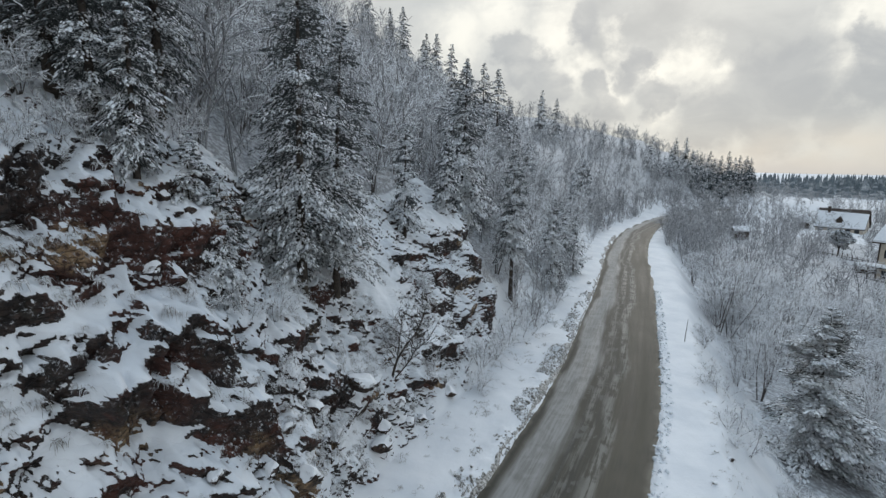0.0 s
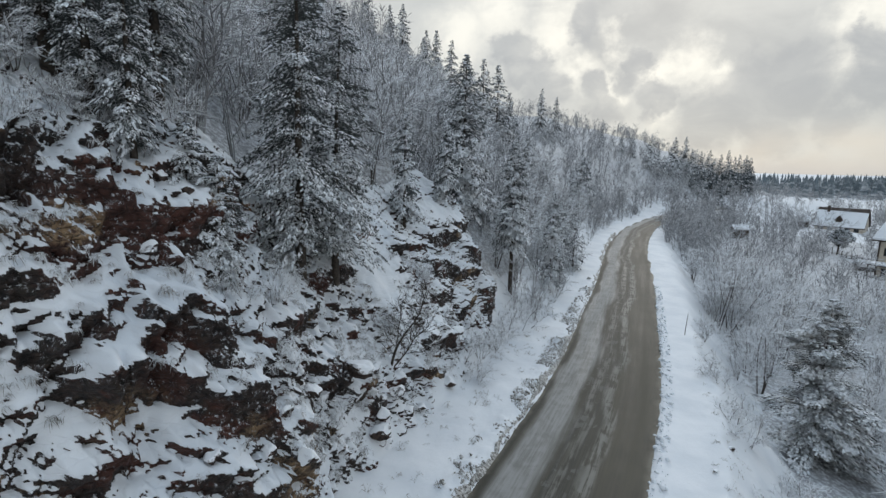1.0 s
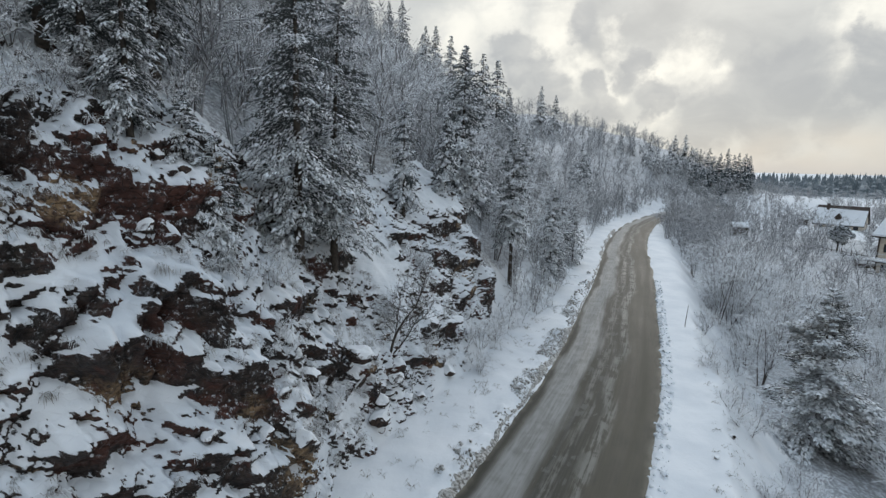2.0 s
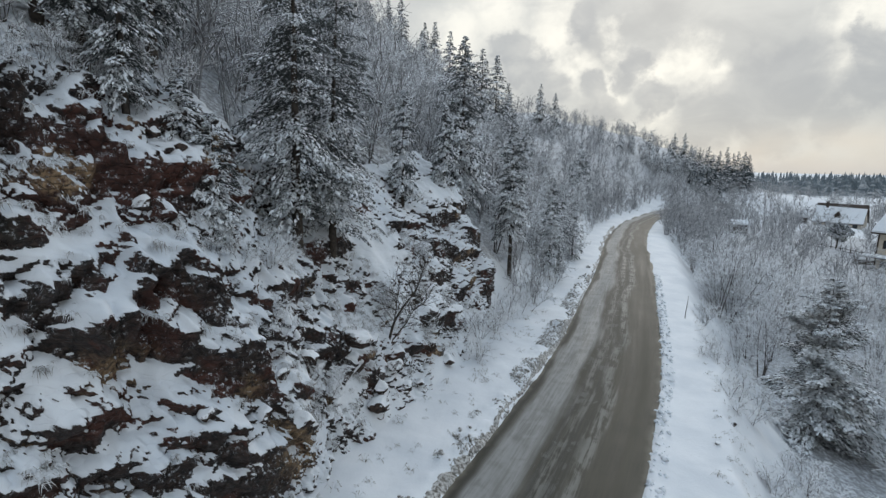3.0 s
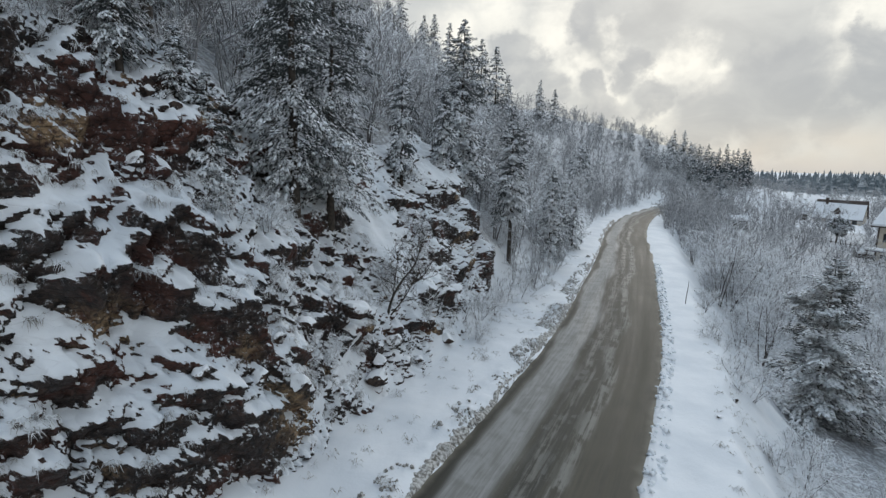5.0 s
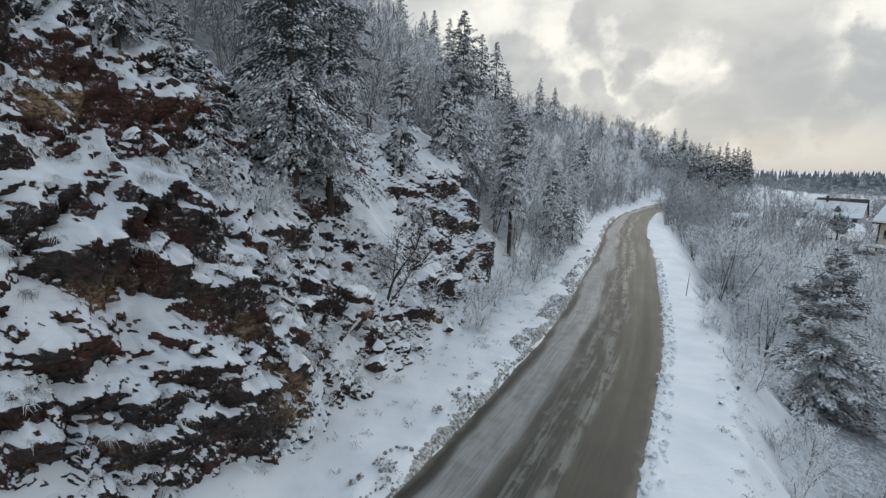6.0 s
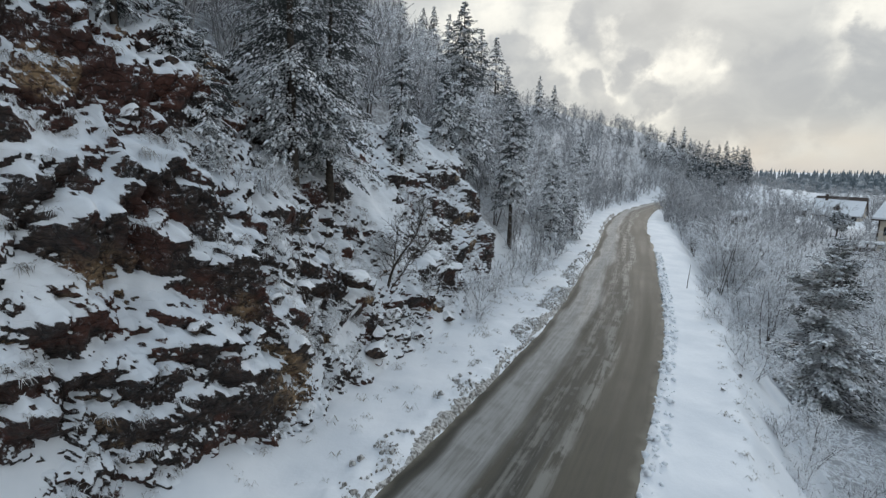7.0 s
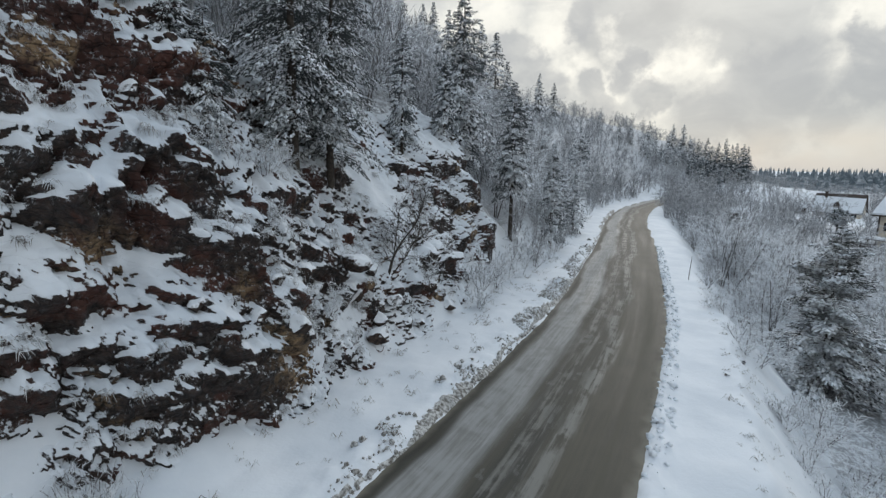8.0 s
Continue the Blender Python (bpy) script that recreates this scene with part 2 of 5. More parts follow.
M_GROUND, M_FLOOR, M_ROCK, M_ROAD = make_ground("snow_ground", 0.0), make_ground("forest_floor", 0.75), make_rock(), make_road()
M_NEEDLE = make_laden("snowy_needles", (0.055, 0.063, 0.063), (0.130, 0.141, 0.139), 0.58, 0.8, 0.9, 0.4)
M_LOAD = make_plain("branch_snow", (0.62, 0.66, 0.71), (0.78, 0.81, 0.85), 4.0, 0.8, 0.4, 0.03)
# hillside spruces: hoar frost, plus distance haze put into the paler, cooler colour
M_NEEDLE_MID = make_laden("hoary_hazed_needles", (0.090, 0.101, 0.106), (0.180, 0.198, 0.203), 0.36, 0.8, 0.8, 0.55)
M_PINE = make_laden("pine_needles", (0.040, 0.047, 0.044), (0.105, 0.115, 0.108), 0.60, 0.8, 0.8, 0.35)
M_NEEDLE_FAR = make_laden("frosted_needles", (0.036, 0.053, 0.062), (0.078, 0.104, 0.118), 0.90, 0.9, 0.5, 0.35)
# far forest: aerial haze is mixed into this pale blue-grey needle colour
M_FOREST = make_laden("hazed_needles", (0.120, 0.153, 0.176), (0.190, 0.230, 0.256), 0.72, 0.6, 0.4, 0.6)
M_BARK = make_laden("spruce_bark", (0.030, 0.026, 0.023), (0.085, 0.070, 0.058), 0.8, 0.1, 0.4)
M_TWIG = make_laden("snowy_twigs", (0.140, 0.135, 0.135), (0.250, 0.242, 0.242), -0.06, 1.0, 0.6, 0.4, 0.96)
M_FROST = make_laden("frosted_twigs", (0.150, 0.148, 0.153), (0.24, 0.238, 0.245), 0.16, 0.7, 0.8, 0.75, 0.64)
M_STEM = make_laden("bare_stems", (0.045, 0.040, 0.037), (0.12, 0.105, 0.095), 0.30, 0.3, 0.6)
M_GRASS = make_laden("frosted_dry_grass", (0.13, 0.105, 0.075), (0.30, 0.26, 0.20), 0.12, 1.1, 0.5, 0.2)
M_HOAR = make_laden("hoarfrosted_grass", (0.13, 0.115, 0.10), (0.27, 0.25, 0.225), 0.25, 0.9, 0.6, 0.4)
M_SNOW = make_plain("snow_lump", SNOW_OLD, SNOW, 3.0, 0.75, 0.5, 0.05)
M_DIRT = make_plain("dirty_snow", (0.10, 0.088, 0.074), (0.58, 0.58, 0.57), 9.0, 0.8, 0.7, 0.06)
M_STONE = make_laden("dark_stone", (0.018, 0.015, 0.014), (0.075, 0.052, 0.042), 0.22, 0.1, 0.9, 0.12)
M_PLASTER = make_plain("beige_plaster", (0.50, 0.44, 0.36), (0.62, 0.56, 0.47), 1.4)
M_TIMBER = make_plain("dark_timber", (0.035, 0.026, 0.020), (0.085, 0.065, 0.050), 4.0)
M_TILE = make_plain("brown_roof_tiles", (0.045, 0.036, 0.032), (0.09, 0.07, 0.06), 3.0)
M_GLASS, _n = material("window_glass")
finish(_n, (0.03, 0.035, 0.04, 1.0), 0.08, None, 0, 0, 0.5)

# ---- geometry helpers ----
def hashed(ix, iy, iz, seed):
    h = (ix.astype(np.int64) * 374761393 + iy.astype(np.int64) * 668265263 + iz.astype(np.int64) * 2147483647 + seed * 1274126177) & 0xFFFFFFFF
    h = ((h ^ (h >> 13)) * 1274126177) & 0xFFFFFFFF
    return ((h ^ (h >> 16)) & 0xFFFF) / 32767.5 - 1.0


def lump(x, y, z=0.0, seed=0):
    """Smooth value noise, -1 to 1, on arrays."""
    x, y, z = np.broadcast_arrays(np.asarray(x, float), np.asarray(y, float), np.asarray(z, float))
    ix, iy, iz = np.floor(x), np.floor(y), np.floor(z)
    fx, fy, fz = x - ix, y - iy, z - iz
    fx, fy, fz = (f * f * f * (f * (f * 6 - 15) + 10) for f in (fx, fy, fz))
    total = 0.0
    for dx in (0, 1):
        for dy in (0, 1):
            for dz in (0, 1):
                wgt = (fx if dx else 1 - fx) * (fy if dy else 1 - fy) * (fz if dz else 1 - fz)
                total = total + wgt * hashed(ix + dx, iy + dy, iz + dz, seed)
    return total


def layers(x, y, z=0.0, octaves=4, seed=0, gain=0.5):
    total, amp, f = 0.0, 1.0, 1.0
    for k in range(octaves):
        total = total + amp * lump(np.asarray(x) * f, np.asarray(y) * f, np.asarray(z) * f, seed + k * 7)
        amp, f = amp * gain, f * 2.03
    return total


def smooth(x, a, b):
    t = np.clip((np.asarray(x, float) - a) / (b - a), 0, 1)
    return t * t * (3 - 2 * t)


def mesh_from(name, verts, faces, materials, index=None, shade=False, uv=None):
    """A mesh from arrays: verts (n, 3) and faces (m, 3 or 4)."""
    verts, faces = np.asarray(verts, np.float32), np.asarray(faces, np.int32)
    me = bpy.data.meshes.new(name)
    k = faces.shape[1]
    me.vertices.add(len(verts))
    me.vertices.foreach_set("co", verts.ravel())
    me.loops.add(faces.size)
    me.loops.foreach_set("vertex_index", faces.ravel())
    me.polygons.add(len(faces))
    me.polygons.foreach_set("loop_start", np.arange(0, faces.size, k, dtype=np.int32))
    me.polygons.foreach_set("loop_total", np.full(len(faces), k, np.int32))
    me.polygons.foreach_set("use_smooth", np.full(len(faces), shade))
    for mat in materials:
        me.materials.append(mat)
    if index is not None:
        me.polygons.foreach_set("material_index", np.asarray(index, np.int32))
    if uv is not None:
        layer = me.uv_layers.new(name="uv")
        layer.data.foreach_set("uv", np.asarray(uv, np.float32)[faces.ravel()].ravel())
    me.update(calc_edges=True)
    me.validate()
    return me


def grid_faces(rows, cols):
    i = np.arange(rows - 1)[:, None] * cols + np.arange(cols - 1)[None, :]
    return np.stack([i, i + 1, i + cols + 1, i + cols], -1).reshape(-1, 4)


def part(name, me, parent, label=""):
    ob = new(name, me)
    ob.parent = parent
    if label:
        ob["label"] = label
    return ob


def empty(name, m):
    ob = new(name)
    ob.matrix_basis = m
    return ob


def box_arrays(x0, x1, y0, y1, z0, z1):
    v = np.array([(x, y, z) for z in (z0, z1) for y in (y0, y1) for x in (x0, x1)], float)
    f = np.array([(0, 2, 3, 1), (4, 5, 7, 6), (0, 1, 5, 4), (2, 6, 7, 3), (0, 4, 6, 2), (1, 3, 7, 5)])
    return v, f


def boxes(name, list_of_boxes, mat, bevel=0.0):
    """Several boxes as one mesh; bevelled a little."""
    bm = bmesh.new()
    for b in list_of_boxes:
        v, f = box_arrays(*b)
        vs = [bm.verts.new(c) for c in v]
        for q in f:
            bm.faces.new([vs[k] for k in q])
    bmesh.ops.recalc_face_normals(bm, faces=bm.faces)
    if bevel:
        bmesh.ops.bevel(bm, geom=list(bm.edges), offset=bevel, segments=1, affect="EDGES")
    me = bpy.data.meshes.new(name)
    bm.to_mesh(me)
    bm.free()
    me.materials.append(mat)
    return me


# ---- the lie of the land ----
ROAD = [(-14, -16), (-8.6, -6.5), (-3.6, 2.2), (1.5, 11.2), (6.6, 21.4), (9.8, 28.5), (14.4, 40.3), (18.9, 52), (28.4, 78.5), (37.2, 98.5), (44.8, 112.5), (58, 133), (76, 155), (98, 176), (130, 200), (165, 232), (187, 272), (197, 330), (205, 500), (215, 1200), (220, 2600)]


def curve_through(points, n=30):
    pts = np.array(points, float)
    q = np.vstack([2 * pts[0] - pts[1], pts, 2 * pts[-1] - pts[-2]])
    out = []
    for a, b, c, d in zip(q[:-3], q[1:-2], q[2:-1], q[3:]):
        for t in np.arange(n) / n:
            out.append(0.5 * (2 * b + (c - a) * t + (2 * a - 5 * b + 4 * c - d) * t * t + (3 * b - a - 3 * c + d) * t ** 3))
    return np.array(out + [pts[-1]])


LINE = curve_through(ROAD)
ALONG = np.r_[0, np.cumsum(np.hypot(*np.diff(LINE, axis=0).T))]
TANGENT = np.gradient(LINE, axis=0)
TANGENT /= np.hypot(*TANGENT.T)[:, None]


def road_place(s, u):
    """World x, y at s metres along the road and u metres to its left."""
    s, u = np.asarray(s, float), np.asarray(u, float)
    x, y = np.interp(s, ALONG, LINE[:, 0]), np.interp(s, ALONG, LINE[:, 1])
    tx, ty = np.interp(s, ALONG, TANGENT[:, 0]), np.interp(s, ALONG, TANGENT[:, 1])
    return x - ty * u, y + tx * u


def road_coords(x, y):
    """The inverse: s and u of world places (straight on past the ends)."""
    x, y = np.asarray(x, float).ravel(), np.asarray(y, float).ravel()
    s_all, u_all = np.empty(len(x)), np.empty(len(x))
    a, b = LINE[:-1], LINE[1:]
    ab = b - a
    ln2 = (ab ** 2).sum(1)
    for k in range(0, len(x), 4000):
        px, py = x[k:k + 4000, None], y[k:k + 4000, None]
        t = np.clip(((px - a[:, 0]) * ab[:, 0] + (py - a[:, 1]) * ab[:, 1]) / ln2, 0, 1)
        dx, dy = px - a[:, 0] - t * ab[:, 0], py - a[:, 1] - t * ab[:, 1]
        i = (dx * dx + dy * dy).argmin(1)
        r = np.arange(len(i))
        side = np.sign(ab[i, 0] * dy[r, i] - ab[i, 1] * dx[r, i])
        u_all[k:k + 4000] = side * np.hypot(dx[r, i], dy[r, i])
        s_all[k:k + 4000] = ALONG[i] + t[r, i] * np.sqrt(ln2[i])
    return s_all, u_all


def table(s, *pairs):
    return np.interp(s, [p[0] for p in pairs], [p[1] for p in pairs])


def cliff_height(s):
    return table(s, (0, 11.0), (22, 12.5), (28.5, 12.6), (31, 12.0), (34, 10.0), (38, 8.6), (46, 8.6), (51, 9.6), (53.5, 8.2), (58, 4.5), (70, 4.0), (120, 4.2))


def cliff_foot(s):
    return table(s, (0, 7.2), (24, 6.9), (27, 6.5), (31, 5.95), (33, 6.7), (36, 6.8), (39, 6.5), (44, 6.6), (48, 7.0), (52, 7.4), (53.5, 8.4), (56, 10.5), (58, 12.5))


def left_height(s, u):
    """The hillside to the left, as a function of the distance from the road."""
    w = np.maximum(u - 6.0, 0)
    h = cliff_height(s) * np.clip(w / 5.0, 0, 1)
    h = h + 0.85 * np.clip(w - 5, 0, 15) + table(s, (0, 0.72), (60, 0.80), (95, 0.84), (125, 0.66), (165, 0.42), (215, 0.50)) * np.clip(w - 20, 0, 32) + 0.17 * np.clip(w - 52, 0, 120)
    return h * table(s, (0, 1.0), (100, 1.0), (125, 0.89), (160, 0.90), (200, 0.96), (228, 0.88), (262, 0.82), (290, 0.46), (330, 0.2))


def ground_height(x, y, s=None, u=None, fine=True):
    """Height of the snow-covered ground."""
    if s is None:
        s, u = road_coords(x, y)
    # right: flat shoulder, steep bank, then the valley floor
    d = -u + 0.5 * lump(s * 0.16, 3.3) + 0.2 * lump(s * 0.6, 8.1)
    right = -0.05 - 1.05 * np.clip(d - 5.7, 0, 4.2) - 0.22 * np.clip(d - 9.9, 0, 6) - 0.006 * np.clip(d - 16, 0, 400)
    right = right + 0.55 * layers(x * 0.09, y * 0.09, 0, 3, 5) * smooth(d, 9, 20)
    # left: verge, cliff, hill; behind the cliff the ground keeps below the rock
    rocky = smooth(s, 12, 16) * (1 - smooth(s, 53, 57))
    shift = 0.7 * rocky
    left = left_height(s, u - shift) - 0.5 * rocky * smooth(u, 6.5, 8.5) * (1 - 0.8 * smooth(u, 13, 15))
    left = left + smooth(u, 3.5, 6.2) * 0.35 + table(s, (0, 0.2), (25.2, 0.2), (27.2, 0.7), (28.0, 0.7), (31, 0.0)) * smooth(u, 4.9, 7.0)
    left = left + (0.5 * layers(x * 0.16, y * 0.16, 0, 4, 21) + 0.8 * lump(x * 0.05, y * 0.05, 0, 9)) * smooth(u, 8, 16)
    z = np.where(u > 0, left, right)
    # verges, ploughed lumps and the trough that holds the road
    z = z + 0.06 * layers(x * 0.7, y * 0.7, 0, 3, 2) * smooth(np.abs(u), 3.6, 5)
    if fine:
        lumps = np.abs(layers(x * 2.2, y * 2.2, 0, 3, 13))
        z = z + (0.30 * lumps * smooth(u, 2.7, 3.1) * (1 - smooth(u, 3.5, 4.1)) * (0.55 + 0.45 * lump(s * 0.4, 1.0)))
        z = z + (0.15 * lumps + 0.04) * smooth(-u, 2.85, 3.1) * (1 - smooth(-u, 3.3, 4.0))
        # a scraped step in the left verge
        z = z + 0.22 * smooth(u, 2.85, 3.3) * (1 - smooth(u, 3.9, 6.0))
    z = z - 0.22 * (1 - smooth(u, 2.5, 2.85)) * (1 - smooth(-u, 2.75, 3.1))
    return z


def spaced(fine_a, fine_b, step, low, high, growth):
    mid = list(np.arange(fine_a, fine_b, step))
    left, d, p = [], step, fine_a
    while p > low:
        d *= growth
        p -= d
        left.append(p)
    right, d, p = [], step, mid[-1]
    while p < high:
        d *= growth
        p += d
        right.append(p)
    return np.array(left[::-1] + mid + right)


gx = spaced(-7.0, 16.0, 0.19, -1800, 2600, 1.06)
gy = spaced(8.0, 34.0, 0.21, -60, 3600, 1.055)
X, Y = (a.ravel() for a in np.meshgrid(gx, gy))
Z = ground_height(X, Y)
far = smooth(np.hypot(X, Y), 300, 900)
Z = Z * (1 - far) + far * (-9.0 + 26.0 * smooth(layers(X * 0.0011, Y * 0.0011, 0, 3, 31), -0.1, 0.9) * smooth(Y, 900, 2200))
gf = grid_faces(len(gy), len(gx))
GS, GU = road_coords(X, Y)
kind_at = np.where((GU > 9) & (GS < 330), 1, 0)
kind_at = np.where((GU < -9.8) & (GU > -45) & (GS < 200), 1, kind_at)
ground = new("ground", mesh_from("ground", np.c_[X, Y, Z], gf, [M_GROUND, M_FLOOR, M_DIRT], index=kind_at[gf[:, 0]], shade=True))
tagged(ground, "snow-covered hillside, road verges and valley floor", "ground", kind="structure")

# the scraped earth and dirty snow where the plough has cut the left verge
vs_, vu_ = np.r_[np.arange(22, 62, 0.11), np.arange(62, 120, 0.4)], np.linspace(2.62, 3.75, 15)
S, U = (a.ravel() for a in np.meshgrid(vs_, vu_, indexing="ij"))
VX, VY = road_place(S, U)
mid = 2.93 + 0.12 * lump(S * 0.45, 6.0)
wide_ = 0.10 + 0.24 * smooth(lump(S * 0.30, 16.0) + 0.4 * lump(S * 1.3, 2.0), -0.35, 0.75)
crust = np.clip(1 - ((U - mid) / wide_) ** 2, -1, 1)
VZ = ground_height(VX, VY) - 0.09 + 0.11 * crust + crust.clip(0, 1) * 0.09 * np.abs(layers(VX * 3.5, VY * 3.5, 0, 3, 17))
verge = new("verge", mesh_from("verge", np.c_[VX, VY, VZ], grid_faces(len(vs_), len(vu_))[:, ::-1], [M_DIRT], shade=True))
tagged(verge, "scraped strip of dirty snow and frozen earth", "verge", kind="structure")

# the road, laid in its trough
rs, ru = np.r_[np.arange(0, 70, 0.35), np.arange(70, 225, 1.0)], np.linspace(-3.2, 3.0, 26)
S, U = (a.ravel() for a in np.meshgrid(rs, ru, indexing="ij"))
RX, RY = road_place(S, U)
ragged = 0.10 * lump(S * 0.9, 2.0) + 0.06 * lump(S * 3.0, 5.0)
RX2, RY2 = road_place(S, U + np.where(np.abs(U) > 2.7, ragged, 0))
RZ = 0.02 - 0.012 * np.abs(U) + 0.012 * layers(S * 0.35, U * 1.4, 0, 3, 3) - 0.10 * smooth(np.abs(U + 0.1), 2.9, 3.1)
road = new("road", mesh_from("road", np.c_[RX2, RY2, RZ], grid_faces(len(rs), len(ru)), [M_ROAD], shade=True, uv=np.c_[U, S]))
tagged(road, "wet brown-grey asphalt road streaked with slush", "road", kind="structure")

# ---- the rock cut beside the road ----
# ledges: from and to along the road, height of the lip at both, how far it stands out, how deep it reaches above, height of its face
WALL_LEDGES = [
    (15.0, 25.4, 13.2, 12.4, 0.7, 0.9, 2.6), (25.2, 26.1, 12.4, 12.4, 0.6, 0.6, 1.8), (25.4, 26.2, 10.6, 9.8, 0.35, 0.4, 0.5), (25.8, 27.6, 11.2, 11.5, 0.7, 0.7, 1.6), (27.4, 27.9, 11.4, 10.5, 0.6, 0.5, 1.1),
    (27.8, 29.0, 10.4, 10.5, 0.65, 0.6, 0.8), (29.1, 30.7, 10.4, 10.6, 0.7, 0.6, 1.6), (27.1, 28.0, 12.3, 12.4, 0.5, 0.5, 0.4), (30.2, 31.2, 12.2, 11.8, 0.7, 0.5, 1.0), (31.0, 32.2, 11.4, 11.0, 0.6, 0.5, 1.2),
    (29.2, 30.0, 13.0, 12.4, 0.6, 0.5, 0.9), (26.8, 27.7, 11.6, 11.7, 0.4, 0.4, 0.3), (29.0, 30.2, 11.5, 11.6, 0.5, 0.5, 0.35), (25.9, 30.9, 10.3, 10.2, 0.40, 0.35, 1.0), (24.5, 26.0, 11.6, 11.4, 0.5, 0.5, 0.9),
]
BANK_LEDGES = [
    (24.6, 25.4, 7.3, 7.5, 0.4, 0.9, 0.25), (25.3, 26.3, 7.6, 8.1, 0.65, 0.9, 0.5), (26.3, 27.5, 8.1, 8.6, 0.5, 0.9, 0.5), (24.0, 25.6, 9.2, 9.1, 0.5, 0.5, 0.6), (26.2, 27.0, 9.1, 9.3, 0.5, 0.6, 0.3),
    (27.2, 27.7, 8.3, 7.6, 0.9, 0.9, 1.5), (27.7, 28.5, 7.6, 7.9, 1.0, 1.2, 1.6), (28.4, 29.2, 7.9, 6.9, 0.8, 0.7, 1.3), (25.2, 26.0, 6.8, 6.5, 0.7, 0.6, 0.6), (25.9, 27.3, 6.7, 6.6, 1.0, 0.8, 1.2),
    (27.2, 28.1, 6.5, 6.0, 0.8, 0.6, 0.8), (26.0, 26.5, 7.6, 7.7, 0.3, 0.4, 0.4), (25.2, 25.8, 7.0, 7.0, 0.4, 0.5, 0.25),
]
LOW_LEDGES = [
    (28.2, 30.1, 5.5, 5.3, 0.9, 0.8, 1.4), (27.4, 28.0, 4.4, 4.1, 0.5, 0.5, 0.5), (27.3, 28.7, 3.6, 3.4, 0.8, 0.7, 1.1), (26.4, 27.3, 3.1, 3.1, 0.7, 0.7, 0.5), (28.5, 29.9, 2.8, 2.5, 0.7, 0.6, 1.2),
    (30.1, 31.2, 3.0, 2.4, 0.7, 0.6, 0.5), (24.9, 26.2, 4.8, 4.7, 0.7, 0.7, 0.6), (25.4, 26.1, 3.5, 3.4, 0.5, 0.5, 0.35), (24.3, 25.2, 3.0, 2.8, 0.7, 0.6, 0.5), (25.9, 27.5, 2.4, 2.0, 0.5, 0.5, 0.6),
    (27.2, 28.5, 2.5, 2.2, 0.5, 0.4, 0.8), (28.6, 30.5, 2.1, 1.8, 0.35, 0.4, 1.1), (27.6, 28.4, 5.3, 5.3, 0.4, 0.5, 0.3), (23.0, 24.9, 4.1, 3.7, 0.5, 0.5, 0.4),
]
SCREE_LEDGES = [
    (31.5, 34.4, 6.6, 6.3, 0.7, 0.7, 0.6), (29.9, 30.8, 6.7, 6.3, 0.5, 0.5, 0.4), (32.8, 34.9, 4.1, 3.4, 0.7, 0.7, 0.5), (34.3, 36.4, 2.9, 2.9, 0.6, 0.5, 0.4), (33.6, 35.0, 4.5, 4.2, 0.4, 0.4, 0.8),
    (36.1, 37.5, 5.8, 5.4, 0.4, 0.5, 0.4), (37.3, 38.5, 2.4, 2.1, 0.5, 0.4, 0.5), (35.7, 37.1, 2.3, 1.9, 0.4, 0.4, 0.6), (35.0, 38.3, 7.4, 7.3, 0.6, 0.5, 0.8), (32.2, 33.2, 4.9, 4.5, 0.4, 0.4, 0.3),
    (30.6, 31.8, 3.9, 3.3, 0.5, 0.5, 0.5), (30.1, 30.7, 5.7, 5.5, 0.4, 0.4, 0.3), (36.1, 36.9, 4.9, 4.6, 0.4, 0.4, 0.3),
]
NOSE_LEDGES = [
    (41.0, 43.8, 3.5, 2.4, 0.7, 0.6, 0.7), (39.5, 42.3, 2.2, 1.3, 0.5, 0.5, 0.35), (41.8, 45.1, 7.6, 7.1, 0.5, 0.6, 0.3), (44.7, 47.7, 6.4, 5.8, 0.6, 0.6, 1.2), (41.4, 42.9, 6.6, 6.1, 0.3, 0.6, 0.4), (43.5, 46.5, 4.7, 4.6, 0.5, 0.7, 0.6),
    (46.0, 49.5, 7.6, 7.6, 0.7, 0.9, 0.8), (49.0, 52.0, 6.4, 6.0, 0.7, 0.9, 0.9), (50.0, 53.5, 3.7, 3.6, 1.0, 0.9, 1.9), (46.5, 49.0, 3.4, 3.8, 0.6, 0.8, 0.8), (47.4, 50.5, 5.4, 5.0, 0.5, 0.6, 0.5), (49.0, 52.5, 8.2, 7.8, 0.5, 0.7, 0.6),
]
# where snow lies smooth: place along the road, height, half length, half height
BANKS = [(25.7, 8.6, 1.5, 0.55), (27.9, 8.2, 0.7, 0.4), (26.8, 7.15, 0.6, 0.3), (24.5, 6.9, 0.7, 0.5), (27.5, 5.1, 0.8, 0.35), (36.2, 3.9, 1.3, 1.2), (39.6, 4.1, 1.2, 0.8), (39.8, 6.4, 2.0, 1.4), (25.2, 5.9, 0.6, 0.3), (49.5, 8.6, 1.6, 0.6), (33.0, 7.2, 0.9, 0.5), (30.9, 3.1, 0.45, 0.3), (34.6, 2.0, 1.2, 0.6), (32.2, 1.4, 0.8, 0.5)]


